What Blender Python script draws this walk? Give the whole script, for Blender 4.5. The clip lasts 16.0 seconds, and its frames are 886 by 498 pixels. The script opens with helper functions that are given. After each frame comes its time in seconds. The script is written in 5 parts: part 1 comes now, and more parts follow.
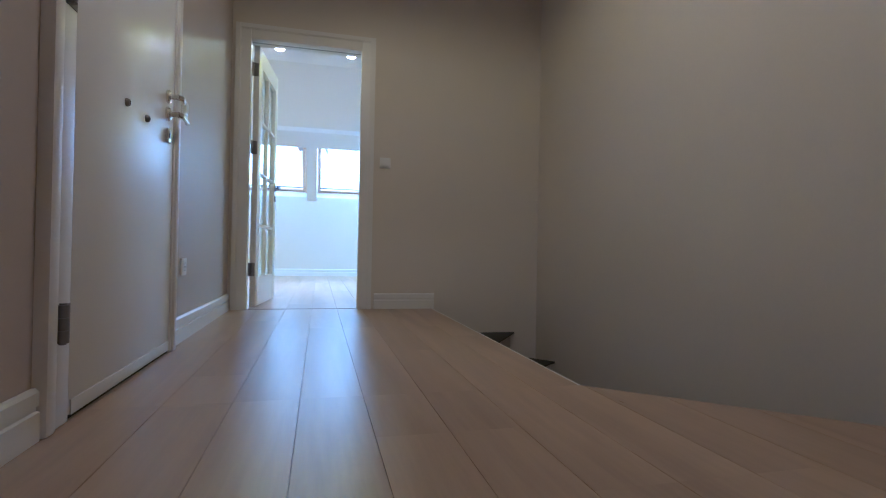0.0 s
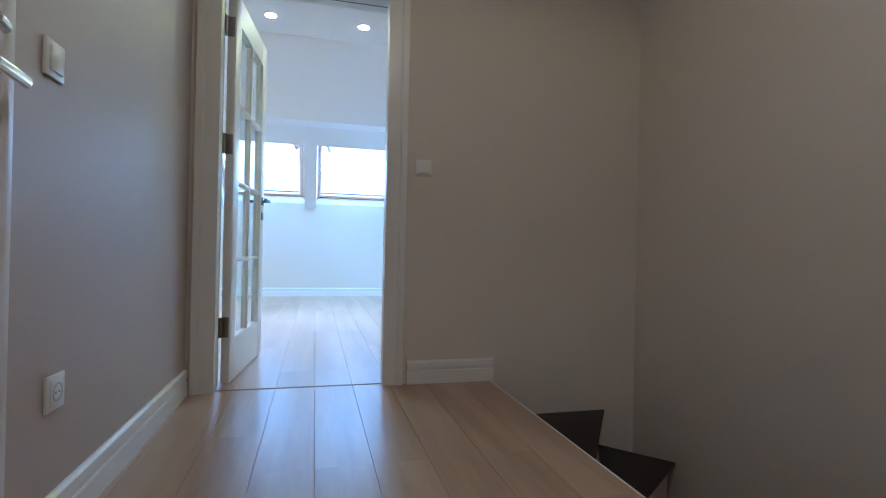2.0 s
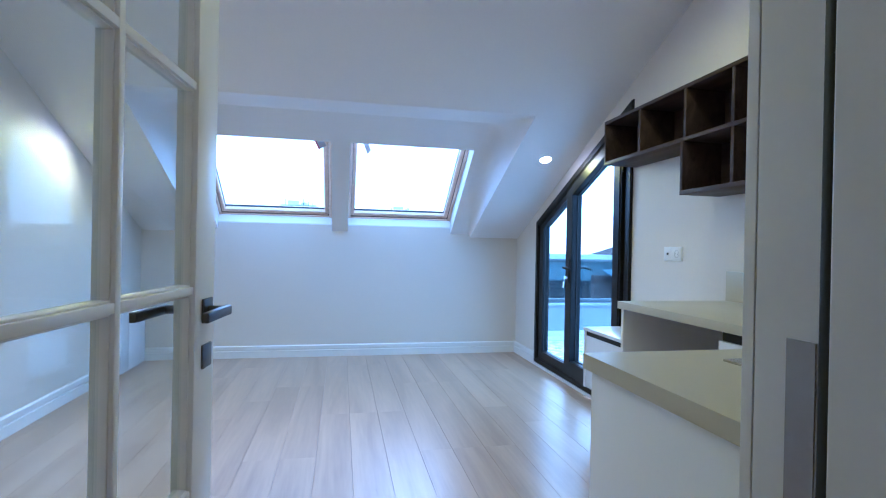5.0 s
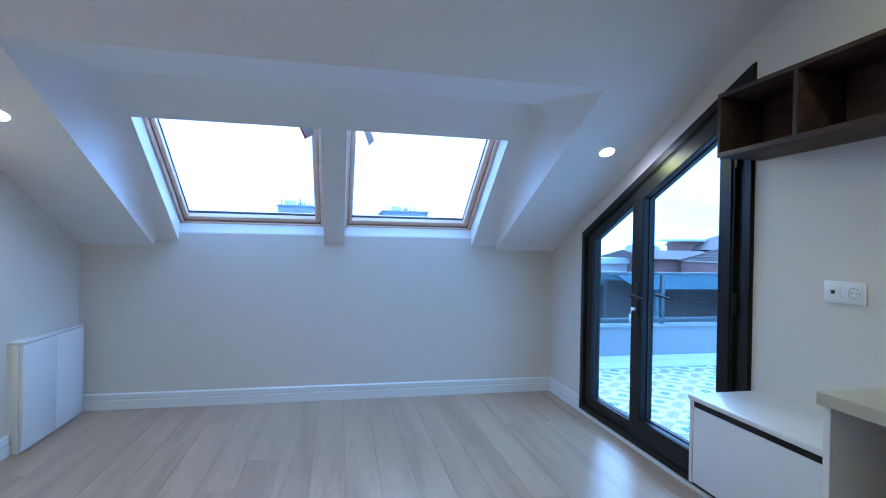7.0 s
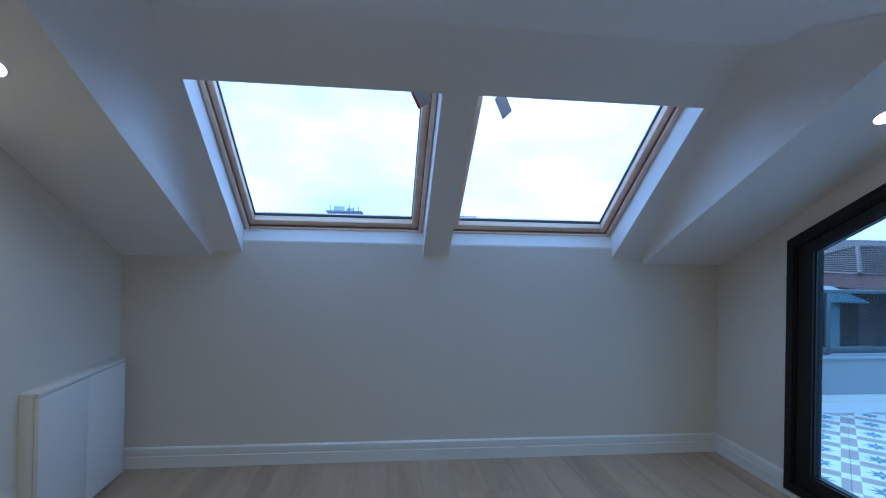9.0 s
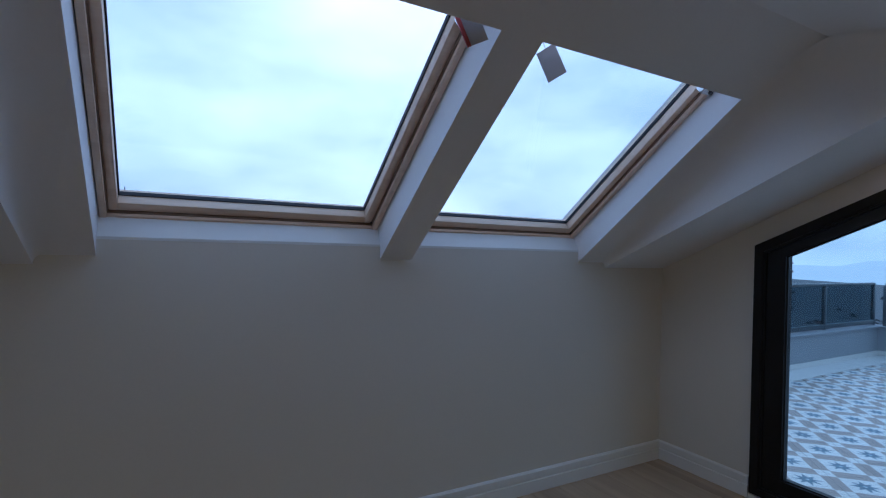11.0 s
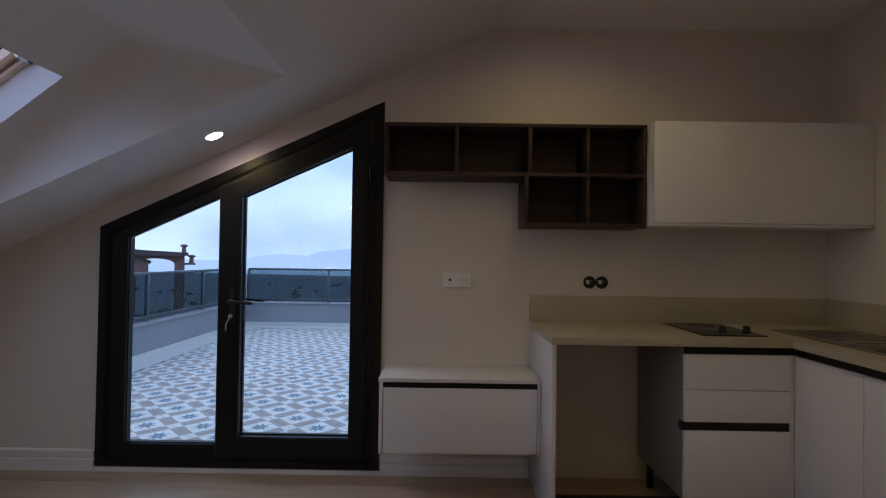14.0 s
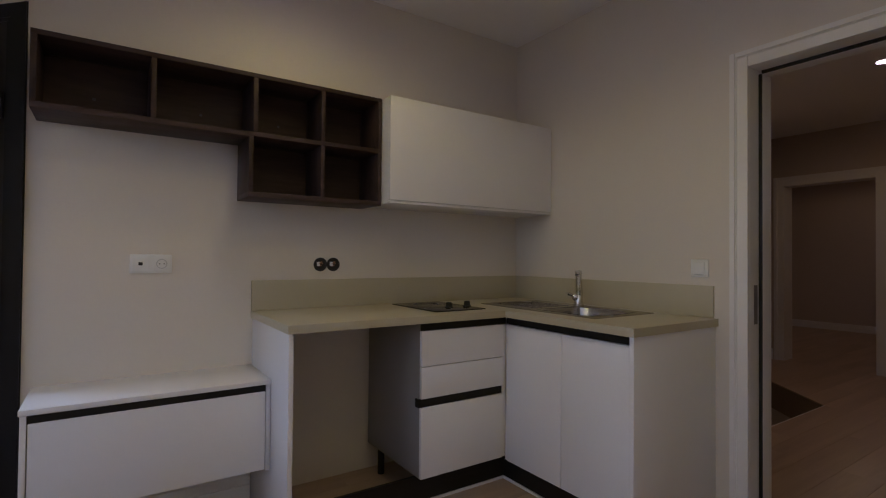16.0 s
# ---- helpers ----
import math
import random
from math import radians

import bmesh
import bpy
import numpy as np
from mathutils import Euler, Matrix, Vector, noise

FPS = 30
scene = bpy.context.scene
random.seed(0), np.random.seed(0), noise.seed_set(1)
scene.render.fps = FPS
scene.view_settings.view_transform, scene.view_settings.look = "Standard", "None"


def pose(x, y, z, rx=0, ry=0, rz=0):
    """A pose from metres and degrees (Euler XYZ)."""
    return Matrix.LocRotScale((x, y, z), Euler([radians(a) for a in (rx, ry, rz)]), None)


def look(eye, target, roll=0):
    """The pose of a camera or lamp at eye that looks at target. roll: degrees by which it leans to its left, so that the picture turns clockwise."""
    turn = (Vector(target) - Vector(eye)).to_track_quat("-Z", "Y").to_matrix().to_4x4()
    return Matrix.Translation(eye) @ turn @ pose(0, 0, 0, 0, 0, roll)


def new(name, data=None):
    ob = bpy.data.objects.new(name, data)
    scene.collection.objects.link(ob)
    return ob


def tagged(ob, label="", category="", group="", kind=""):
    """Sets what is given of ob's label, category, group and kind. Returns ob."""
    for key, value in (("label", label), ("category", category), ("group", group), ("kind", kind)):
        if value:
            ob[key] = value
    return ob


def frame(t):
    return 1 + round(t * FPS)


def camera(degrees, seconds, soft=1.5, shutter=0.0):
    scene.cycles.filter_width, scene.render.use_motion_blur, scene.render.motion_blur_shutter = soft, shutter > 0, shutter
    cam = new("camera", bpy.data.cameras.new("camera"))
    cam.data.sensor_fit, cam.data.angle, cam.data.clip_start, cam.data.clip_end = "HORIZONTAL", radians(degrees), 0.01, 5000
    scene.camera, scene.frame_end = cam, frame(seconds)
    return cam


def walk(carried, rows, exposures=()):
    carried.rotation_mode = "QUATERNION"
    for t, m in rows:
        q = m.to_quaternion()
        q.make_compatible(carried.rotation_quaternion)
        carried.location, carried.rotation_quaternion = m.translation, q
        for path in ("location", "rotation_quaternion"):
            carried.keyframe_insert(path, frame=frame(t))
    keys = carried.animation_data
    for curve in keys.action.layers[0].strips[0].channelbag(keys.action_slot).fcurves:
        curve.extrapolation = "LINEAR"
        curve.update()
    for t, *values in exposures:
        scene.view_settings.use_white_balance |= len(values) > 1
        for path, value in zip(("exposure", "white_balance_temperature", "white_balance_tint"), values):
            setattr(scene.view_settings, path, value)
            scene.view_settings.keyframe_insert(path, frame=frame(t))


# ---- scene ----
cam = camera(83.3, 16.0, soft=1.15)
PATH = [
    (0, (0.63, -3.865, 0.445), (1.112, -1.924, 0.459), 1.1),
    (0.5, (0.653, -3.578, 0.476), (1.152, -1.641, 0.492), 1.1),
    (1, (0.641, -3.215, 0.533), (1.141, -1.278, 0.545), 1.1),
    (1.5, (0.605, -2.874, 0.634), (1.102, -0.936, 0.647), 1.2),
    (2, (0.572, -2.562, 0.696), (1.068, -0.625, 0.704), 1.2),
    (2.5, (0.556, -2.188, 0.785), (1.034, -0.246, 0.791), 1.2),
    (3, (0.503, -1.811, 0.864), (0.928, 0.144, 0.864), 1.2),
    (3.5, (0.493, -1.408, 0.916), (0.9, 0.55, 0.915), 1.1),
    (4, (0.502, -0.975, 0.998), (0.889, 0.987, 0.991), 0.9),
    (4.2, (0.512, -0.821, 1.021), (0.893, 1.143, 1.021), 1.1),
    (6.3, (0.507, 0.4, 1.252), (0.937, 2.353, 1.236), 1.0),
    (6.5, (0.509, 0.497, 1.247), (0.935, 2.451, 1.241), 1.0),
    (7, (0.53, 0.755, 1.265), (0.938, 2.713, 1.258), 1.0),
    (7.5, (0.563, 0.965, 1.294), (0.846, 2.944, 1.288), 1.0),
    (8, (0.468, 1.204, 1.331), (0.657, 3.195, 1.315), 1.1),
    (8.5, (0.361, 1.473, 1.309), (0.542, 3.465, 1.304), 1.3),
    (8.7, (0.288, 1.611, 1.3), (0.482, 3.602, 1.305), 1.2),
    (10.8, (-0.428, 2.718, 1.335), (0.425, 4.527, 1.333), 1.5),
    (11, (-0.462, 2.767, 1.334), (0.509, 4.516, 1.335), 1.5),
    (11.5, (-0.565, 2.818, 1.317), (0.715, 4.354, 1.333), 1.4),
    (12, (-0.625, 2.745, 1.315), (0.864, 4.08, 1.337), 1.3),
    (12.5, (-0.663, 2.615, 1.298), (0.985, 3.748, 1.32), 1.1),
    (13, (-0.621, 2.489, 1.265), (1.178, 3.362, 1.3), 1.1),
    (13.5, (-0.533, 2.39, 1.258), (1.416, 2.837, 1.292), 0.9),
    (14, (-0.469, 2.353, 1.248), (1.531, 2.363, 1.282), 0.8),
    (14.5, (-0.435, 2.336, 1.24), (1.525, 1.94, 1.277), 0.6),
    (15, (-0.381, 2.328, 1.218), (1.482, 1.603, 1.253), 0.6),
    (15.5, (-0.262, 2.399, 1.17), (1.505, 1.463, 1.207), 0.5),
    (16, (-0.111, 2.44, 1.162), (1.55, 1.325, 1.193), 0.5),
]
EXPOSURES = [(0.0, 3.70, 4220, 32), (1.0, 3.65, 4200, 32), (2.5, 3.56, 4200, 33), (4.2, 3.12, 4250, 37), (6.3, 2.64, 4310, 39), (8.7, 1.72, 4560, 38), (10.8, 0.72, 5100, 45), (12.5, 0.60, 5600, 54), (13.5, 0.78, 5850, 59), (14.5, 1.05, 5800, 59), (16.0, 1.64, 5450, 57)]
walk(cam, [(t, look(eye, target, roll)) for t, eye, target, roll in PATH], EXPOSURES)

# ---- world and light ----
SUN_ELEVATION, SUN_ROTATION = radians(38), radians(20)
world = bpy.data.worlds.new("overcast_sky")
scene.world = world
world.use_nodes = True
wn, wl = world.node_tree.nodes, world.node_tree.links
sky = wn.new("ShaderNodeTexSky")
sky.sky_type, sky.sun_disc = "NISHITA", False
sky.sun_elevation, sky.sun_rotation, sky.air_density, sky.dust_density = SUN_ELEVATION, SUN_ROTATION, 1.2, 3.0
scaled = wn.new("ShaderNodeMix")
scaled.data_type, scaled.blend_type = "RGBA", "MULTIPLY"
scaled.inputs["Factor"].default_value = 1.0
scaled.inputs["B"].default_value = (0.10, 0.10, 0.10, 1)
wl.new(sky.outputs[0], scaled.inputs["A"])
coords = wn.new("ShaderNodeTexCoord")
cloud_map = wn.new("ShaderNodeMapping")
cloud_map.inputs["Scale"].default_value = (1.6, 1.6, 4.0)
wl.new(coords.outputs["Generated"], cloud_map.inputs[0])
cloud = wn.new("ShaderNodeTexNoise")
cloud.inputs["Scale"].default_value, cloud.inputs["Detail"].default_value, cloud.inputs["Roughness"].default_value = 1.7, 5.0, 0.52
wl.new(cloud_map.outputs[0], cloud.inputs["Vector"])
cloud_ramp = wn.new("ShaderNodeValToRGB")
cloud_ramp.color_ramp.elements[0].position, cloud_ramp.color_ramp.elements[0].color = 0.32, (0.335, 0.485, 0.535, 1)
cloud_ramp.color_ramp.elements[1].position, cloud_ramp.color_ramp.elements[1].color = 0.70, (0.80, 0.945, 0.945, 1)
wl.new(cloud.outputs[0], cloud_ramp.inputs[0])
overcast = wn.new("ShaderNodeMix")
overcast.data_type = "RGBA"
overcast.inputs["Factor"].default_value = 0.85
wl.new(scaled.outputs["Result"], overcast.inputs["A"])
wl.new(cloud_ramp.outputs[0], overcast.inputs["B"])
wl.new(overcast.outputs["Result"], wn["Background"].inputs[0])
wn["Background"].inputs[1].default_value = 1.0

sun = new("sun", bpy.data.lights.new("sun", "SUN"))
sun.data.energy, sun.data.angle, sun.data.color = 0.5, radians(25), (1.0, 0.96, 0.9)
sun.matrix_world = look((0, 0, 30), (-30 * math.sin(SUN_ROTATION) / math.tan(SUN_ELEVATION), -30 * math.cos(SUN_ROTATION) / math.tan(SUN_ELEVATION), 0))

LED = (1.0, 0.94, 0.08)
LED_WATTS = 1.5
HALL_LED = (1.0, 0.74, 0.21)
HALL_WATTS = 1.95


# ---- materials ----
def material(name, colour, rough=0.6, metal=0.0, vary=0.06, scale=3.0, fine=60.0, bump=0.05, stretch=(1, 1, 1), spread=0.0, dirt=0.0):
    """Principled surface: a large soft variation, a fine grain and a little relief."""
    m = bpy.data.materials.new(name)
    m.use_nodes = True
    n, l = m.node_tree.nodes, m.node_tree.links
    b = n["Principled BSDF"]
    tc, mp = n.new("ShaderNodeTexCoord"), n.new("ShaderNodeMapping")
    mp.inputs["Scale"].default_value = stretch
    l.new(tc.outputs["Object"], mp.inputs[0])
    big, small = n.new("ShaderNodeTexNoise"), n.new("ShaderNodeTexNoise")
    big.inputs["Scale"].default_value, big.inputs["Detail"].default_value = scale, 4
    small.inputs["Scale"].default_value, small.inputs["Detail"].default_value = fine, 3
    l.new(mp.outputs[0], big.inputs["Vector"]), l.new(mp.outputs[0], small.inputs["Vector"])
    total = n.new("ShaderNodeMath")
    total.operation = "MULTIPLY_ADD"
    total.inputs[1].default_value = 0.45
    l.new(small.outputs[0], total.inputs[0]), l.new(big.outputs[0], total.inputs[2])
    rng = n.new("ShaderNodeMapRange")
    rng.inputs["From Min"].default_value, rng.inputs["From Max"].default_value = 0.42, 1.02
    rng.inputs["To Min"].default_value, rng.inputs["To Max"].default_value = 1 - vary, 1 + vary
    l.new(total.outputs[0], rng.inputs[0])
    value = rng.outputs[0]
    if spread:
        info, add = n.new("ShaderNodeObjectInfo"), n.new("ShaderNodeMapRange")
        add.inputs["To Min"].default_value, add.inputs["To Max"].default_value = 1 - spread, 1 + spread
        l.new(info.outputs["Random"], add.inputs[0])
        mul = n.new("ShaderNodeMath")
        mul.operation = "MULTIPLY"
        l.new(value, mul.inputs[0]), l.new(add.outputs[0], mul.inputs[1])
        value = mul.outputs[0]
    mix = n.new("ShaderNodeVectorMath")
    mix.operation = "SCALE"
    mix.inputs[0].default_value = colour[:3]
    l.new(value, mix.inputs["Scale"])
    l.new(mix.outputs[0], b.inputs["Base Color"])
    rr = n.new("ShaderNodeMapRange")
    rr.inputs["To Min"].default_value, rr.inputs["To Max"].default_value = max(0.02, rough - 0.04), min(1, rough + 0.04)
    l.new(big.outputs[0], rr.inputs[0]), l.new(rr.outputs[0], b.inputs["Roughness"])
    b.inputs["Metallic"].default_value = metal
    if bump:
        bp = n.new("ShaderNodeBump")
        bp.inputs["Strength"].default_value, bp.inputs["Distance"].default_value = bump, 0.01
        l.new(total.outputs[0], bp.inputs["Height"]), l.new(bp.outputs[0], b.inputs["Normal"])
    return m


def wood(name, light, dark, rough, along="y", grain=1.0, spread=0.12, bump=0.04):
    """Boards with grain along one axis; each board shifted and toned by its own random number."""
    m = bpy.data.materials.new(name)
    m.use_nodes = True
    n, l = m.node_tree.nodes, m.node_tree.links
    b = n["Principled BSDF"]
    tc, info, mp = n.new("ShaderNodeTexCoord"), n.new("ShaderNodeObjectInfo"), n.new("ShaderNodeMapping")
    mp.inputs["Scale"].default_value = {"y": (9 * grain, 0.7 * grain, 9), "x": (0.7 * grain, 9 * grain, 9), "z": (9 * grain, 9 * grain, 0.7)}[along]
    shift = n.new("ShaderNodeVectorMath")
    shift.operation = "MULTIPLY_ADD"
    shift.inputs[1].default_value = (31, 47, 13)
    l.new(info.outputs["Random"], shift.inputs[0]), l.new(tc.outputs["Object"], shift.inputs[2])
    l.new(shift.outputs[0], mp.inputs[0])
    big, fine = n.new("ShaderNodeTexNoise"), n.new("ShaderNodeTexNoise")
    big.inputs["Scale"].default_value, big.inputs["Detail"].default_value, big.inputs["Distortion"].default_value = 1.0, 5, 0.9
    fine.inputs["Scale"].default_value, fine.inputs["Detail"].default_value = 9.0, 4
    l.new(mp.outputs[0], big.inputs["Vector"]), l.new(mp.outputs[0], fine.inputs["Vector"])
    total = n.new("ShaderNodeMath")
    total.operation = "MULTIPLY_ADD"
    total.inputs[1].default_value = 0.4
    l.new(fine.outputs[0], total.inputs[0]), l.new(big.outputs[0], total.inputs[2])
    ramp = n.new("ShaderNodeValToRGB")
    ramp.color_ramp.elements[0].position, ramp.color_ramp.elements[0].color = 0.50, (*dark, 1)
    ramp.color_ramp.elements[1].position, ramp.color_ramp.elements[1].color = 0.85, (*light, 1)
    l.new(total.outputs[0], ramp.inputs[0])
    tone = n.new("ShaderNodeMapRange")
    tone.inputs["To Min"].default_value, tone.inputs["To Max"].default_value = 1 - spread, 1 + spread
    l.new(info.outputs["Random"], tone.inputs[0])
    mix = n.new("ShaderNodeVectorMath")
    mix.operation = "SCALE"
    l.new(ramp.outputs[0], mix.inputs[0]), l.new(tone.outputs[0], mix.inputs["Scale"])
    l.new(mix.outputs[0], b.inputs["Base Color"])
    rr = n.new("ShaderNodeMapRange")
    rr.inputs["To Min"].default_value, rr.inputs["To Max"].default_value = rough - 0.06, rough + 0.1
    l.new(fine.outputs[0], rr.inputs[0]), l.new(rr.outputs[0], b.inputs["Roughness"])
    bp = n.new("ShaderNodeBump")
    bp.inputs["Strength"].default_value, bp.inputs["Distance"].default_value = bump, 0.004
    l.new(total.outputs[0], bp.inputs["Height"]), l.new(bp.outputs[0], b.inputs["Normal"])
    return m


def glass_material(name, tint, rough=0.0, mirror=0.08):
    """Thin pane: mostly clear, a little mirror."""
    m = bpy.data.materials.new(name)
    m.use_nodes = True
    n, l = m.node_tree.nodes, m.node_tree.links
    n.remove(n["Principled BSDF"])
    clear, gloss, mix, edge = n.new("ShaderNodeBsdfTransparent"), n.new("ShaderNodeBsdfGlossy"), n.new("ShaderNodeMixShader"), n.new("ShaderNodeLayerWeight")
    clear.inputs[0].default_value = (*tint, 1)
    gloss.inputs["Roughness"].default_value = rough
    power, scaled_up = n.new("ShaderNodeMath"), n.new("ShaderNodeMath")
    power.operation, scaled_up.operation = "POWER", "MULTIPLY_ADD"
    power.inputs[1].default_value, scaled_up.inputs[1].default_value, scaled_up.inputs[2].default_value = 4.0, 0.14, mirror * 0.4
    l.new(edge.outputs["Facing"], power.inputs[0]), l.new(power.outputs[0], scaled_up.inputs[0])
    l.new(scaled_up.outputs[0], mix.inputs[0]), l.new(clear.outputs[0], mix.inputs[1]), l.new(gloss.outputs[0], mix.inputs[2])
    l.new(mix.outputs[0], n["Material Output"].inputs[0])
    return m


def glow(name, colour, strength):
    m = bpy.data.materials.new(name)
    m.use_nodes = True
    b = m.node_tree.nodes["Principled BSDF"]
    b.inputs["Base Color"].default_value = (0.8, 0.8, 0.8, 1)
    b.inputs["Emission Color"].default_value, b.inputs["Emission Strength"].default_value = (*colour, 1), strength
    return m


WALL = material("wall_paint", (0.715, 0.66, 0.585), 0.55, vary=0.03, scale=0.8, fine=90, bump=0.04)
HALL_WALL = material("hall_wall_paint", (0.55, 0.475, 0.425), 0.5, vary=0.03, scale=0.8, fine=90, bump=0.04)
CEILING = material("ceiling_paint", (0.84, 0.82, 0.82), 0.7, vary=0.025, scale=0.7, fine=70, bump=0.04)
TRIM = material("white_trim_lacquer", (0.80, 0.79, 0.77), 0.35, vary=0.02, scale=2, fine=120, bump=0.0)
DOOR_WHITE = material("white_door_lacquer", (0.84, 0.825, 0.81), 0.38, vary=0.02, scale=1.5, fine=140, bump=0.0)
CABINET = material("white_cabinet_laminate", (0.80, 0.79, 0.79), 0.24, vary=0.015, scale=1.2, fine=80, bump=0.0)
CARCASS = material("grey_carcass_board", (0.26, 0.245, 0.23), 0.5, vary=0.04, scale=4, fine=90, bump=0.02)
WORKTOP = material("cream_stone_worktop", (0.50, 0.45, 0.315), 0.36, vary=0.03, scale=5, fine=160, bump=0.0)
BLACK = material("black_plinth_board", (0.018, 0.016, 0.017), 0.4, vary=0.1, scale=5, fine=90, bump=0.02)
CHANNEL = material("black_grip_channel", (0.015, 0.014, 0.014), 0.45, vary=0.1, bump=0.01)
ALU = material("dark_aluminium_frame", (0.011, 0.0105, 0.012), 0.38, vary=0.08, scale=2, fine=200, bump=0.012)
METAL = material("brushed_chrome", (0.70, 0.69, 0.67), 0.22, metal=1.0, vary=0.05, scale=5, fine=160, bump=0.01)
STEEL = material("brushed_steel_sink", (0.42, 0.40, 0.385), 0.22, metal=1.0, vary=0.07, scale=3, fine=120, stretch=(1, 8, 1), bump=0.02)
DARK_METAL = material("dark_nickel", (0.10, 0.10, 0.11), 0.35, metal=0.9, vary=0.08, bump=0.01)
HINGE = material("tarnished_hinge_steel", (0.30, 0.28, 0.27), 0.4, metal=1.0, vary=0.1, bump=0.02)
PLASTIC = material("white_switch_plastic", (0.80, 0.80, 0.79), 0.3, vary=0.02, scale=6, bump=0.005)
HOLE = material("socket_recess_plastic", (0.55, 0.55, 0.55), 0.4, vary=0.03, bump=0.005)
DARK = material("dark_cavity", (0.02, 0.018, 0.016), 0.7, vary=0.2, bump=0.02)
COPPER = material("copper_wire_end", (0.45, 0.24, 0.12), 0.35, metal=1.0, vary=0.1, bump=0.01)
OAK = wood("pale_oak_laminate", (0.49, 0.352, 0.235), (0.36, 0.250, 0.162), 0.30, grain=0.6, spread=0.022)
SEAM = material("floor_underlay", (0.26, 0.20, 0.15), 0.8, vary=0.1)
WALNUT = wood("dark_walnut_board", (0.070, 0.044, 0.038), (0.034, 0.021, 0.019), 0.5, "y", 2.0, 0.1)
PINE = wood("clear_pine_frame", (0.90, 0.69, 0.53), (0.80, 0.58, 0.42), 0.42, "x", 2.0, 0.06)
TREAD = material("dark_stair_tread", (0.012, 0.009, 0.009), 0.55, vary=0.15, scale=5, fine=60, stretch=(1, 6, 1), bump=0.03)
GLASS = glass_material("clear_window_glass", (0.80, 0.915, 0.925))
DOOR_GLASS = glass_material("terrace_door_glass", (0.71, 0.865, 0.865))
LEAF_GLASS = glass_material("door_pane_glass", (0.90, 0.93, 0.93))
RAIL_GLASS = glass_material("smoked_railing_glass", (0.46, 0.56, 0.60))
GASKET = material("black_glazing_gasket", (0.012, 0.012, 0.013), 0.6, vary=0.1, bump=0.01)
SEAL = material("brown_window_seal", (0.26, 0.165, 0.11), 0.6, vary=0.1, bump=0.01)
HOB = material("black_hob_glass", (0.012, 0.012, 0.014), 0.12, vary=0.05, bump=0.0)
CARD = material("printed_card", (0.55, 0.52, 0.53), 0.5, vary=0.04, bump=0.01)
CARD_RED = material("red_card_edge", (0.45, 0.06, 0.06), 0.5, vary=0.06, bump=0.01)
LED_DISC = glow("led_diffuser", (1.0, 0.93, 0.80), 14.0)
TILE_WHITE = material("cement_tile_white", (0.72, 0.71, 0.68), 0.52, vary=0.07, scale=8, fine=90, bump=0.03, spread=0.06)
TILE_BROWN = material("cement_tile_taupe", (0.36, 0.30, 0.265), 0.52, vary=0.08, scale=8, fine=90, bump=0.03, spread=0.08)
TILE_BLUE = material("cement_tile_slate_blue", (0.11, 0.19, 0.24), 0.52, vary=0.1, scale=8, fine=90, bump=0.03, spread=0.08)
TILE_PALE = material("cement_tile_pale_blue", (0.42, 0.50, 0.54), 0.52, vary=0.08, scale=8, fine=90, bump=0.03, spread=0.06)
GROUT = material("cement_grout", (0.40, 0.38, 0.36), 0.85, vary=0.1, bump=0.05)
RENDER_GREY = material("grey_parapet_render", (0.28, 0.30, 0.325), 0.75, vary=0.08, scale=1.2, fine=70, bump=0.08)
SKIRTING = material("pale_stone_skirting", (0.66, 0.65, 0.62), 0.5, vary=0.06, scale=3, fine=60, bump=0.03)
RAIL = material("grey_railing_metal", (0.10, 0.12, 0.135), 0.4, metal=0.6, vary=0.06, bump=0.01)
for dull in (ALU, BLACK, CHANNEL, WALNUT):
    dull.node_tree.nodes["Principled BSDF"].inputs["Specular IOR Level"].default_value = 0.22
FACADE = material("outside_render", (0.6, 0.58, 0.55), 0.8, vary=0.08, scale=1, bump=0.08)


# ---- mesh helpers ----
def base_of(ob):
    p = Vector((0, 0, 0))
    while ob is not None:
        p += ob.location
        ob = ob.parent
    return p


def thing(name, at, label, category="", group="", kind=""):
    ob = new(name)
    ob.location = at
    ob.empty_display_size = 0.1
    return tagged(ob, label, category, group, kind)


def finish(bm, me, smooth):
    bmesh.ops.recalc_face_normals(bm, faces=bm.faces[:])
    bm.to_mesh(me)
    bm.free()
    if smooth:
        me.polygons.foreach_set("use_smooth", [True] * len(me.polygons))
        me.set_sharp_from_angle(angle=radians(25))


def part(name, bm, mat, parent=None, label="", smooth=True, at=None):
    """One mesh from a bmesh in world metres, under a thing or a part (or on its own, with its base at a point)."""
    me = bpy.data.meshes.new(name)
    origin = base_of(parent) if parent else Vector(at or (0, 0, 0))
    bmesh.ops.translate(bm, verts=bm.verts[:], vec=-origin - (Vector((0, 0, 0))))
    for m in (mat if isinstance(mat, (list, tuple)) else [mat]):
        me.materials.append(m)
    finish(bm, me, smooth)
    ob = new(name, me)
    if parent:
        ob.parent = parent
    else:
        ob.location = origin
    if label:
        tagged(ob, label)
    return ob


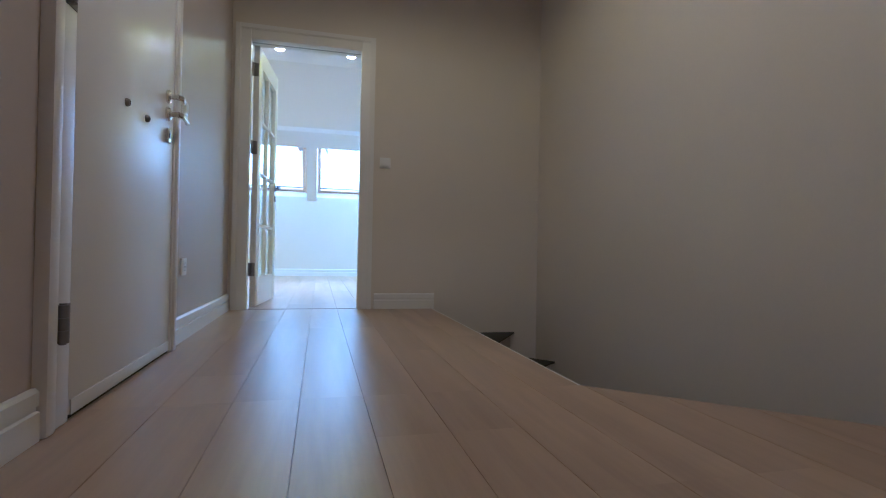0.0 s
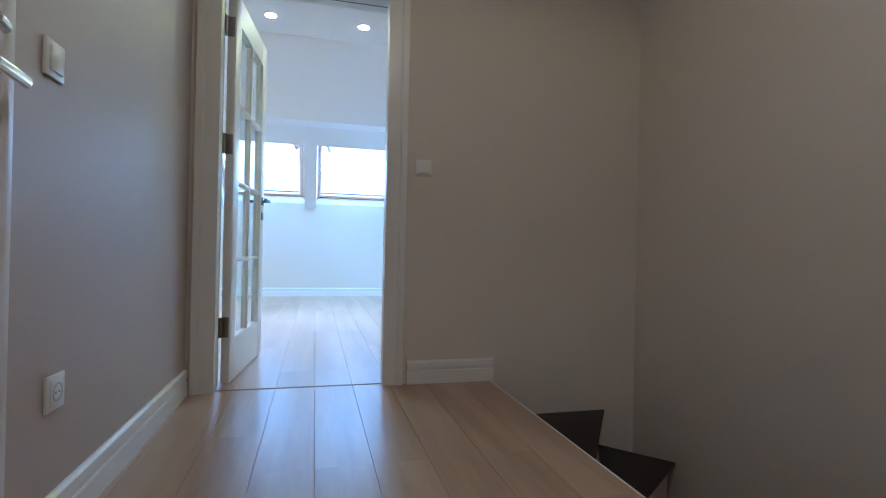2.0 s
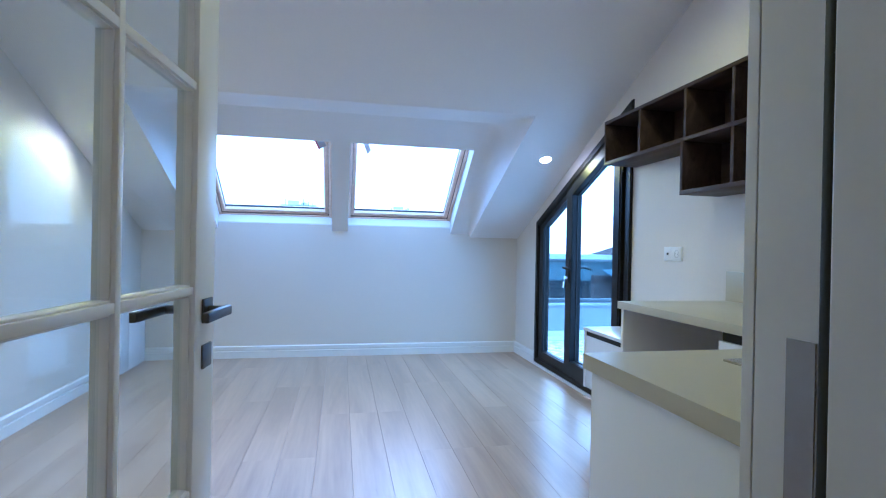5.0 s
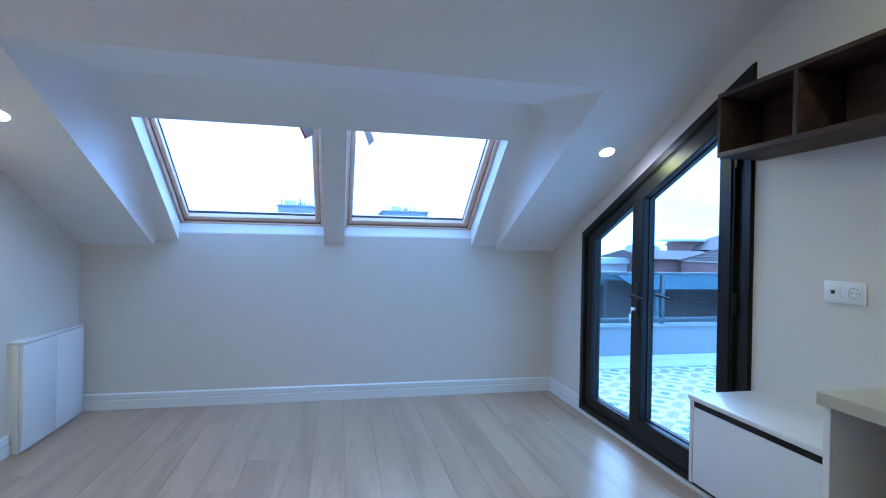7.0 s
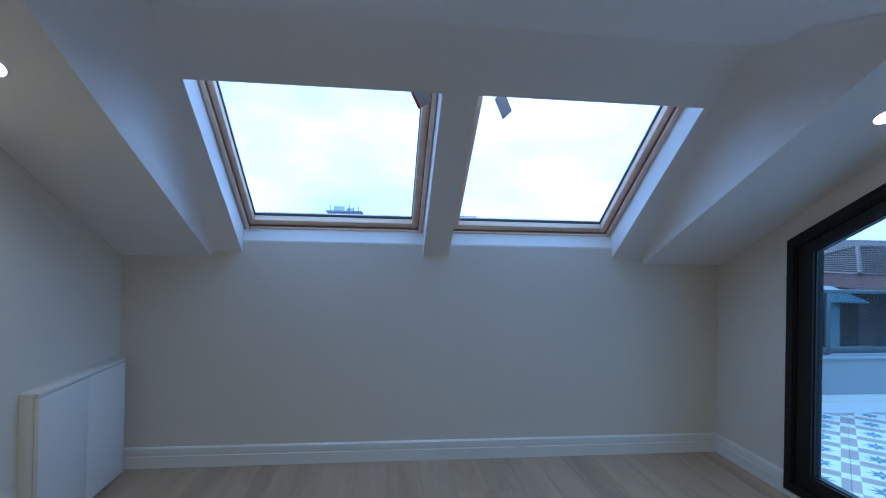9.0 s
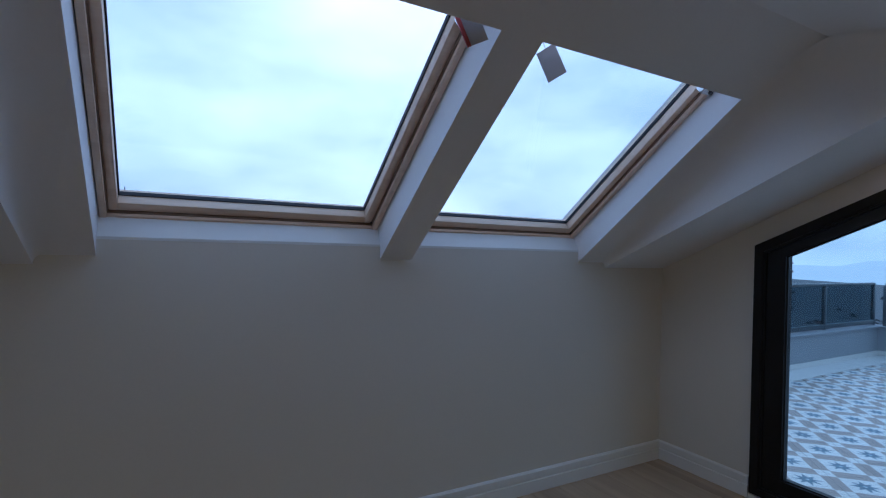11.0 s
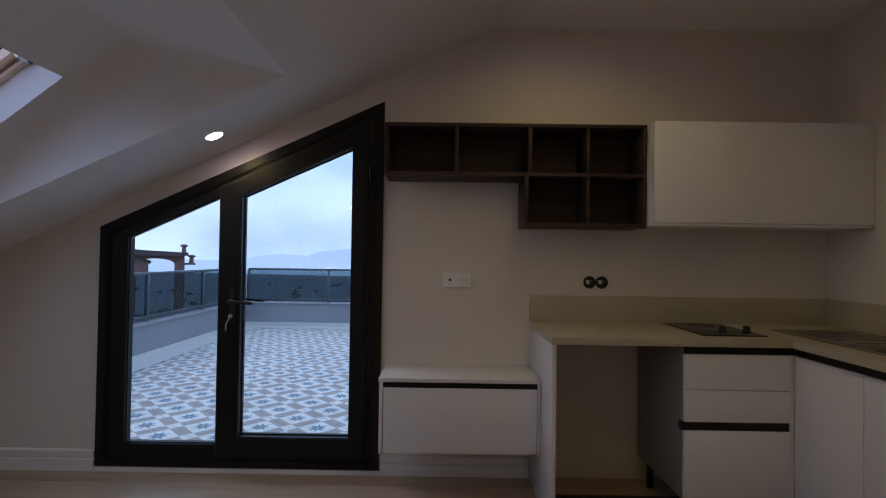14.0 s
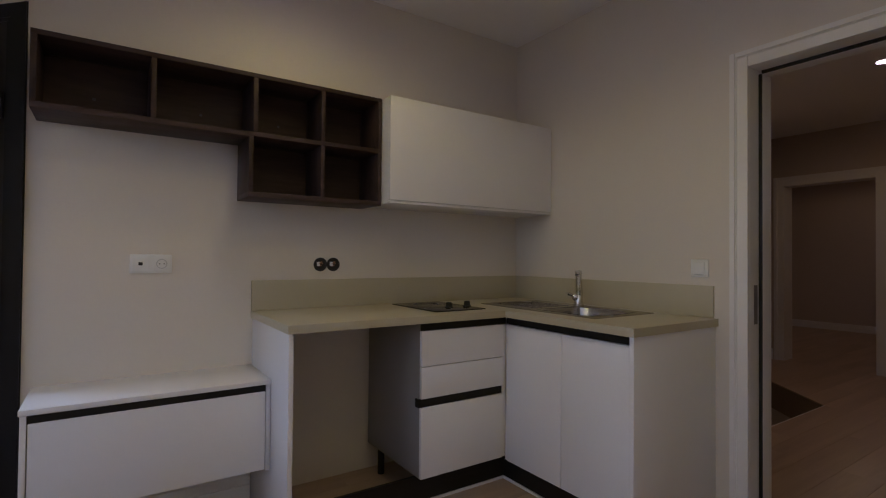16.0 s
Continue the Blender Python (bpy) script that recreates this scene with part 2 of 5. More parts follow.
def box(bm, x0, x1, y0, y1, z0, z1, bevel=0.0, seg=2, index=0):
    x0, x1, y0, y1, z0, z1 = min(x0, x1), max(x0, x1), min(y0, y1), max(y0, y1), min(z0, z1), max(z0, z1)
    v = [bm.verts.new(c) for c in ((x0, y0, z0), (x1, y0, z0), (x1, y1, z0), (x0, y1, z0), (x0, y0, z1), (x1, y0, z1), (x1, y1, z1), (x0, y1, z1))]
    f = [bm.faces.new([v[i] for i in q]) for q in ((3, 2, 1, 0), (4, 5, 6, 7), (0, 1, 5, 4), (1, 2, 6, 5), (2, 3, 7, 6), (3, 0, 4, 7))]
    for q in f:
        q.material_index = index
    if bevel:
        edges = list({e for q in f for e in q.edges})
        bmesh.ops.bevel(bm, geom=edges, offset=bevel, segments=seg, profile=0.5, affect="EDGES", clamp_overlap=True)
    return bm


def bx(*a, bevel=0.0, seg=2):
    return box(bmesh.new(), *a, bevel=bevel, seg=seg)


def prism(bm, axis, a, b, outline, bevel=0.0):
    """A flat outline (two coordinates each, the other two axes in order) drawn out along an axis from a to b."""
    def place(c, u, w):
        return {"x": (c, u, w), "y": (u, c, w), "z": (u, w, c)}[axis]
    lo, hi = [bm.verts.new(place(a, *p)) for p in outline], [bm.verts.new(place(b, *p)) for p in outline]
    k = len(outline)
    f = [bm.faces.new(lo), bm.faces.new(hi[::-1])] + [bm.faces.new((lo[i], lo[(i + 1) % k], hi[(i + 1) % k], hi[i])) for i in range(k)]
    if bevel:
        bmesh.ops.bevel(bm, geom=list({e for q in f for e in q.edges}), offset=bevel, segments=2, profile=0.5, affect="EDGES", clamp_overlap=True)
    return bm


def rod(bm, p, q, r, r2=None, n=16, caps=True):
    p, q = Vector(p), Vector(q)
    turn = (q - p).to_track_quat("Z", "Y").to_matrix().to_4x4()
    bmesh.ops.create_cone(bm, cap_ends=caps, segments=n, radius1=r, radius2=r if r2 is None else r2, depth=(q - p).length,
                          matrix=Matrix.Translation((p + q) / 2) @ turn)
    return bm


def lathe(bm, centre, axis, profile, n=24):
    """Turned shape: pairs of radius and height along an axis from a centre."""
    turn = Vector(axis).to_track_quat("Z", "Y").to_matrix().to_4x4()
    m = Matrix.Translation(centre) @ turn
    rings = []
    for r, h in profile:
        if r < 1e-6:
            rings.append([bm.verts.new(m @ Vector((0, 0, h)))])
        else:
            rings.append([bm.verts.new(m @ Vector((r * math.cos(2 * math.pi * i / n), r * math.sin(2 * math.pi * i / n), h))) for i in range(n)])
    for a, b in zip(rings, rings[1:]):
        for i in range(n):
            j = (i + 1) % n
            if len(a) == 1 and len(b) > 1:
                bm.faces.new((a[0], b[i], b[j]))
            elif len(b) == 1 and len(a) > 1:
                bm.faces.new((a[i], a[j], b[0]))
            elif len(a) > 1:
                bm.faces.new((a[i], a[j], b[j], b[i]))
    return bm


def tube(bm, points, r, n=12):
    """A bent round bar through points."""
    pts = [Vector(p) for p in points]
    for a, b in zip(pts, pts[1:]):
        rod(bm, a, b, r, n=n)
    for p in pts[1:-1]:
        bmesh.ops.create_uvsphere(bm, u_segments=n, v_segments=8, radius=r, matrix=Matrix.Translation(p))
    return bm


def structure(name, bm, mat, label, smooth=False):
    return tagged(part(name, bm, mat, smooth=smooth), label, kind="structure")


# ---- plan ----
XL, XR = -1.36, 2.405            # room side walls
YS, YN = 0.155, 4.935            # room faces of the hall wall and of the knee wall
CEIL = 2.585
SLOPE, KNEE = 0.465, 1.247       # shallow ceiling from the knee wall
FOLD = YN - (CEIL - KNEE) / SLOPE
PANEL, PANEL_Z = 0.777, 1.279    # steep soffit round the roof windows
REC = (-0.86, 1.865, 3.11, 3.77) # recess: x from, x to, y of its upper edge, y of the soffit's head
HXL, HBACK = -0.01, -4.05        # hall: side wall, back wall
D0, D1, DTOP = 0.119, 0.918, 1.978  # doorway between hall and room


def slope_z(y):
    return KNEE + SLOPE * (YN - y)


def panel_z(y):
    return PANEL_Z + PANEL * (YN - y)


# ---- walls ----
bm = bmesh.new()
box(bm, XL - 0.2, XR, YN, YN + 0.25, -0.3, 1.345)
structure("wall_north", bm, WALL, "low cream-painted knee wall under the roof windows")

bm = bmesh.new()
prism(bm, "x", XL - 0.2, XL, [(0.0, -0.3), (YN, -0.3), (YN, panel_z(YN) + 0.33), (2.6, 3.09), (0.0, 3.09)])
structure("wall_west", bm, WALL, "cream-painted side wall of the attic room")

TD = (2.715, 4.345, 0.03, 2.145, 1.400)   # terrace door opening: y from, y to, foot, heights at both ends
bm = bmesh.new()
box(bm, XR, XR + 0.12, -3.1, TD[0], -2.8, 3.1)
prism(bm, "x", XR, XR + 0.12, [(TD[1], -0.3), (YN + 0.25, -0.3), (YN + 0.25, panel_z(YN + 0.25) + 0.33), (TD[1], panel_z(TD[1]) + 0.33)])
box(bm, XR, XR + 0.12, TD[0], TD[1], -0.3, TD[2] - 0.002)
prism(bm, "x", XR, XR + 0.12, [(TD[0], TD[3]), (TD[1], TD[4]), (TD[1], panel_z(TD[1]) + 0.33), (3.08, 3.1), (TD[0], 3.1)])
structure("wall_east", bm, WALL, "cream-painted gable wall with a trapezoid opening to the terrace")

bm = bmesh.new()
box(bm, XL - 0.2, D0 - 0.03, 0, YS, -0.3, 3.1)
box(bm, D1 + 0.03, XR, 0, YS, -2.8, 3.1)
box(bm, D0 - 0.03, D1 + 0.03, 0, YS, DTOP + 0.03, 3.1)
structure("wall_south", bm, WALL, "beige wall between hall and attic room with a doorway")

ED = (-2.51, -1.52, 2.10)   # entry door opening
bm = bmesh.new()
box(bm, HXL - 0.2, HXL, ED[1], 0, -0.3, 3.1)
box(bm, HXL - 0.2, HXL + 0.014, HBACK - 0.2, ED[0], -0.3, 3.1)
box(bm, HXL - 0.2, HXL, ED[0], ED[1], ED[2], 3.1)
structure("wall_hall_west", bm, HALL_WALL, "taupe hall wall beside the entry door")

BD = (1.64, 2.47, 2.81, 3.50)  # two doorways in the hall's back wall
bm = bmesh.new()
for x0, x1 in ((HXL, BD[0] - 0.03), (BD[1] + 0.03, BD[2]), (BD[3], 3.8)):
    box(bm, x0, x1, HBACK - 0.2, HBACK, -0.3, 3.1)
box(bm, BD[0] - 0.03, BD[1] + 0.03, HBACK - 0.2, HBACK, 2.04, 3.1)
box(bm, BD[2], BD[3], HBACK - 0.2, HBACK, 2.04, 3.1)
structure("wall_hall_south", bm, HALL_WALL, "taupe back wall of the hall with two doorways")

bm = bmesh.new()
box(bm, 3.6, 3.8, HBACK, -2.9, -0.3, 3.1)
box(bm, XR + 0.12, 3.6, -3.1, -2.9, -0.3, 3.1)
structure("wall_hall_east", bm, HALL_WALL, "taupe wall closing the hall beside the stairs")

bm = bmesh.new()
box(bm, 0.4, 0.6, -7.8, HBACK - 0.2, -0.3, 3.1)
box(bm, 4.6, 4.8, -7.8, HBACK - 0.2, -0.3, 3.1)
box(bm, 0.6, 4.6, -7.8, -7.6, -0.3, 3.1)
box(bm, 3.8, 4.6, HBACK - 0.2, HBACK, -0.3, 3.1)
structure("wall_back_room", bm, HALL_WALL, "plain beige walls of the room behind the hall")

# ---- stairwell ----
WELL = [(1.5, 0.0), (1.5, -2.32), (XR, -3.1), (XR, 0.0)]
bm = bmesh.new()
box(bm, 1.38, 1.48, -2.35, 0, -2.8, -0.25)
prism(bm, "z", -2.8, -0.25, [(1.38, -2.35), (1.48, -2.35), (XR, -3.12), (XR, -3.22)])
structure("wall_stairwell", bm, HALL_WALL, "painted walls of the stairwell under the hall floor")
structure("floor_lower", bx(1.3, XR, -3.3, 0, -2.9, -2.8), OAK, "oak floor at the foot of the stairs")

# ---- ceilings ----
bm = bmesh.new()
UP = 0.34
box(bm, XL - 0.1, XR + 0.1, 0.1, FOLD, CEIL, CEIL + 0.3)
for x0, x1 in ((XL - 0.1, REC[0]), (REC[1], XR + 0.1)):
    prism(bm, "x", x0, x1, [(FOLD, CEIL), (YN + 0.1, slope_z(YN + 0.1)), (YN + 0.1, panel_z(YN) + UP), (REC[2], panel_z(REC[2]) + UP), (FOLD, CEIL + 0.6)])
prism(bm, "x", REC[0], REC[1], [(FOLD, CEIL), (REC[2], slope_z(REC[2])), (REC[2], panel_z(REC[2]) + UP), (FOLD, CEIL + 0.6)])
SKY_TOP = 4.006
head = [(REC[2], slope_z(REC[2])), (3.62, 2.158), (3.72, 2.178), (3.79, panel_z(3.84) + 0.018), (3.86, panel_z(3.86))]
prism(bm, "x", REC[0], REC[1], head + [(SKY_TOP, panel_z(SKY_TOP)), (SKY_TOP, panel_z(SKY_TOP) + UP), (REC[2], panel_z(REC[2]) + UP)])
SKY_X = ((-0.683, 0.408), (0.569, 1.650))
for x0, x1 in ((REC[0], SKY_X[0][0]), (SKY_X[0][1], SKY_X[1][0]), (SKY_X[1][1], REC[1])):
    prism(bm, "x", x0, x1, [(SKY_TOP, panel_z(SKY_TOP)), (YN + 0.08, panel_z(YN + 0.08)), (YN + 0.08, panel_z(YN + 0.08) + UP), (SKY_TOP, panel_z(SKY_TOP) + UP)])


def recess_z(y):
    """Height of the recess's inner surface."""
    line = head + [(YN, panel_z(YN))]
    for (y0, z0), (y1, z1) in zip(line, line[1:]):
        if y <= y1:
            return z0 + (z1 - z0) * (y - y0) / (y1 - y0)
    return line[-1][1]


for edge, inward in ((REC[0], 1), (REC[1], -1)):
    rows = []
    for i in range(41):
        y = REC[2] + 0.004 + (YN - REC[2] - 0.006) * i / 40
        h = recess_z(y) - slope_z(y) - 0.001
        w = min(0.165, 0.85 * h)
        rows.append([bm.verts.new((edge + inward * w * (1 - math.cos(math.pi * k / 20)), y, slope_z(y) + h * math.sin(math.pi * k / 20))) for k in range(11)])
    for a, b in zip(rows, rows[1:]):
        for k in range(10):
            bm.faces.new((a[k], a[k + 1], b[k + 1], b[k]))
structure("ceiling", bm, CEILING, "white sloped attic ceiling with a coved recess round two roof windows", True)
bm = bmesh.new()
box(bm, HXL - 0.1, 3.7, HBACK - 0.1, 0.1, CEIL, CEIL + 0.2)
structure("ceiling_hall", bm, CEILING, "flat white hall ceiling")
structure("ceiling_back_room", bx(0.5, 4.7, -7.7, HBACK - 0.1, CEIL, CEIL + 0.2), CEILING, "flat white ceiling of the room behind the hall")

# ---- baseboards and door casings ----
def baseboard(name, runs):
    """Runs of two-step skirting: axis, from, to, wall face, side it stands out to."""
    bm = bmesh.new()
    for axis, a, b, face, side in runs:
        prof = [(0, 0), (side * 0.018, 0), (side * 0.018, 0.066), (side * 0.010, 0.069), (side * 0.010, 0.078), (side * 0.016, 0.081), (side * 0.016, 0.112), (side * 0.008, 0.12), (0, 0.12)]
        if axis == "x":
            prism(bm, "x", a, b, [(face + u, w) for u, w in prof])
        else:
            prism(bm, "y", a, b, [(face + u, w) for u, w in prof])
    return structure(name, bm, TRIM, "white lacquered skirting board with a grooved profile")


baseboard("baseboard_room", [("x", XL, XR, YN - 0.001, -1), ("y", YS, 4.125, XL + 0.001, 1), ("y", 4.80, YN - 0.018, XL + 0.001, 1),
                             ("x", XL, D0 - 0.112, YS + 0.001, 1), ("y", TD[1] + 0.004, YN - 0.018, XR - 0.001, -1), ("y", 1.862, TD[0] - 0.004, XR - 0.001, -1)])
structure("trim_threshold", bx(XR - 0.018, XR - 0.001, TD[0], TD[1], 0, TD[2] - 0.004), TRIM, "white strip under the terrace door")
baseboard("baseboard_hall", [("x", 1.045, 1.52, -0.001, -1), ("y", -1.483, -0.02, HXL + 0.001, 1), ("y", HBACK, -2.547, HXL + 0.015, 1),
                             ("x", HXL, BD[0] - 0.12, HBACK + 0.001, 1), ("x", 2.59, 2.69, HBACK + 0.001, 1)])
baseboard("baseboard_back_room", [("x", 0.6, 4.6, -7.599, 1)])


def casing(name, x0, x1, top, y, side, label, w=0.104):
    """Stepped architrave round a doorway in a wall along x; side: which way it faces."""
    bm = bmesh.new()
    for a, b in ((x0 - w, x0), (x1, x1 + w)):
        s = 1 if a > x0 else -1
        outer, inner = (b, a) if s > 0 else (a, b)
        for u0, u1, d in ((0.0, 0.30, 0.026), (0.30, 0.36, 0.020), (0.36, 1.0, 0.015)):
            box(bm, outer + (inner - outer) * u0, outer + (inner - outer) * u1, y, y + side * d, 0, top + w * (1 - u0), bevel=0.0007)
    for u0, u1, d in ((0.0, 0.30, 0.026), (0.30, 0.36, 0.020), (0.36, 1.0, 0.015)):
        z1, z0 = top + w * (1 - u0), top + w * (1 - u1)
        box(bm, x0 - w * (1 - u1) + 0.001, x1 + w * (1 - u1) - 0.001, y, y + side * (d - 0.0008), z0, z1, bevel=0.0007)
    return structure(name, bm, TRIM, label)


REBATE, STOP = 0.014, 0.062      # the leaf's rebate in the lining, and where it begins
casing("trim_door_hall", D0, D1, DTOP, -0.0005, -1, "white stepped architrave round the hall doorway")
casing("trim_door_room", D0 - REBATE, D1 + REBATE, DTOP + REBATE, YS + 0.0005, 1, "white stepped architrave on the room side", 0.070)
bm = bmesh.new()
for a, b, c in ((D0 - 0.029, D0, D0 - REBATE), (D1 + 0.029, D1, D1 + REBATE)):
    box(bm, a, b, 0.001, STOP, 0, DTOP, bevel=0.0015)
    box(bm, a, c, STOP, YS - 0.001, 0, DTOP + REBATE, bevel=0.0015)
box(bm, D0 - 0.029, D1 + 0.029, 0.001, STOP, DTOP, DTOP + 0.029)
box(bm, D0 - 0.029, D1 + 0.029, STOP, YS - 0.001, DTOP + REBATE, DTOP + 0.029)
jamb = structure("trim_door_jamb", bm, TRIM, "white door lining with a stop rebate")
part("strike_plate", bx(D1 + REBATE - 0.0015, D1 + REBATE - 0.0001, 0.085, 0.115, 0.88, 1.05), HINGE, jamb, "steel strike plate")
for a, b in ((D0 - REBATE + 0.0003, D0 - 0.001), (D1 + 0.001, D1 + REBATE - 0.0003)):
    part("seal", bx(a, b, STOP + 0.0003, STOP + 0.011, 0.0, DTOP, bevel=0.002), GASKET, jamb, "black rubber door seal")
part("seal", bx(D0, D1, STOP + 0.0003, STOP + 0.011, DTOP + 0.001, DTOP + REBATE - 0.0003), GASKET, jamb, "black rubber door seal")
structure("trim_floor_joint", bx(D0, D1, 0.02, 0.034, -0.004, 0.002), SEAM, "dark joint strip in the floor of the doorway")
for nm, a, b in (("trim_back_door", BD[0], BD[1]), ("trim_back_door_2", BD[2], BD[3])):
    casing(nm, a, b, 2.01, HBACK + 0.0005, 1, "white architrave of a doorway at the back of the hall")
bm = bmesh.new()
for a, b in ((BD[0] - 0.029, BD[0]), (BD[1], BD[1] + 0.029)):
    box(bm, a, b, HBACK - 0.2, HBACK, 0, 2.01)
box(bm, BD[0] - 0.029, BD[1] + 0.029, HBACK - 0.2, HBACK, 2.01, 2.039)
structure("trim_back_jamb", bm, TRIM, "white lining of the back doorway")


# ---- glazed room door, standing open ----
def glazed_door():
    ang = radians(84.5)
    root = thing("door_1", (0.165, 0.125, 0.0), "white half-open interior door with eight glass panes", "door", kind="structure")
    org = Vector((0.165, 0.125, 0))
    u, v = Vector((math.cos(ang), math.sin(ang), 0)), Vector((math.sin(ang), -math.cos(ang), 0))   # along the leaf; its hall-side face
    place = Matrix(((u.x, v.x, 0, org.x), (u.y, v.y, 0, org.y), (0, 0, 1, 0), (0, 0, 0, 1)))

    def leafpart(name, bm, mat, label="", parent=None, smooth=True):
        bmesh.ops.transform(bm, matrix=place, verts=bm.verts[:])
        return part(name, bm, mat, parent or root, label, smooth)

    W, T, top = 0.764, 0.042, 1.984
    s, b0, p0, p1 = 0.108, 0.225, 0.225, 1.845
    leafpart("stile", bx(0, s, -T, 0, 0.008, top, bevel=0.003), DOOR_WHITE)
    leafpart("stile", bx(W - s, W, -T, 0, 0.008, top, bevel=0.003), DOOR_WHITE)
    leafpart("bottom_panel", bx(s, W - s, -T + 0.001, -0.001, 0.008, b0), DOOR_WHITE)
    leafpart("top_rail", bx(s, W - s, -T + 0.001, -0.001, p1, top - 0.0005), DOOR_WHITE)
    mid, step, BAR = W / 2, (p1 - p0) / 4, 0.008
    leafpart("glazing_bar", bx(mid - BAR, mid + BAR, -T + 0.004, -0.004, p0, p1, bevel=0.002), DOOR_WHITE)
    for k in range(1, 4):
        for a, b in ((s, mid - BAR), (mid + BAR, W - s)):
            leafpart("glazing_bar", bx(a, b, -T + 0.004, -0.004, p0 + k * step - 0.008, p0 + k * step + 0.008, bevel=0.002), DOOR_WHITE)
    for k in range(4):
        for a, b in ((s, mid - BAR), (mid + BAR, W - s)):
            bm = bmesh.new()
            z0, z1 = p0 + k * step + (0.0078 if k else 0), p0 + (k + 1) * step - (0.0078 if k < 3 else 0)
            for q in ((a, a + 0.005, z0, z1), (b - 0.005, b, z0, z1), (a, b, z0, z0 + 0.004), (a, b, z1 - 0.004, z1)):
                prism(bm, "y", -0.034, -0.010, [(q[0], q[2]), (q[1], q[2]), (q[1], q[3]), (q[0], q[3])], bevel=0.0015)
            bead = leafpart("bead", bm, DOOR_WHITE)
            g = leafpart("pane", bx(a + 0.002, b - 0.002, -0.026, -0.022, z0 + 0.002, z1 - 0.002), LEAF_GLASS, "clear glass pane", bead, False)
            g.visible_shadow = False
    for face in (1, -1):
        o = 0.0 if face > 0 else -T
        bm = bx(W - 0.075, W - 0.025, o, o + face * 0.006, 0.965, 1.015, bevel=0.002)
        lever = leafpart("handle", bm, DARK_METAL, "square dark nickel lever handle")
        bm = bmesh.new()
        rod(bm, (W - 0.05, o + face * 0.006, 0.99), (W - 0.05, o + face * 0.045, 0.99), 0.009)
        box(bm, W - 0.175, W - 0.04, o + face * 0.036, o + face * 0.050, 0.980, 1.000, bevel=0.003)
        leafpart("lever", bm, DARK_METAL, "", lever)
        leafpart("key_plate", bx(W - 0.075, W - 0.025, o, o + face * 0.005, 0.87, 0.92, bevel=0.002), DARK_METAL, "square dark key plate")
    for z in (0.29, 1.21, 1.80):
        bm = bmesh.new()
        rod(bm, (-0.010, -T - 0.001, z - 0.05), (-0.010, -T - 0.001, z + 0.05), 0.009)
        box(bm, -0.0028, -0.0003, -T, -0.006, z - 0.05, z + 0.05, bevel=0.001)
        box(bm, -0.036, -0.010, -T - 0.004, -T - 0.0015, z - 0.05, z + 0.05)
        leafpart("hinge", bm, HINGE, "steel butt hinge")
    leafpart("lock_edge", bx(W, W + 0.0012, -0.03, -0.01, 0.86, 1.08), HINGE, "steel lock face plate")


glazed_door()


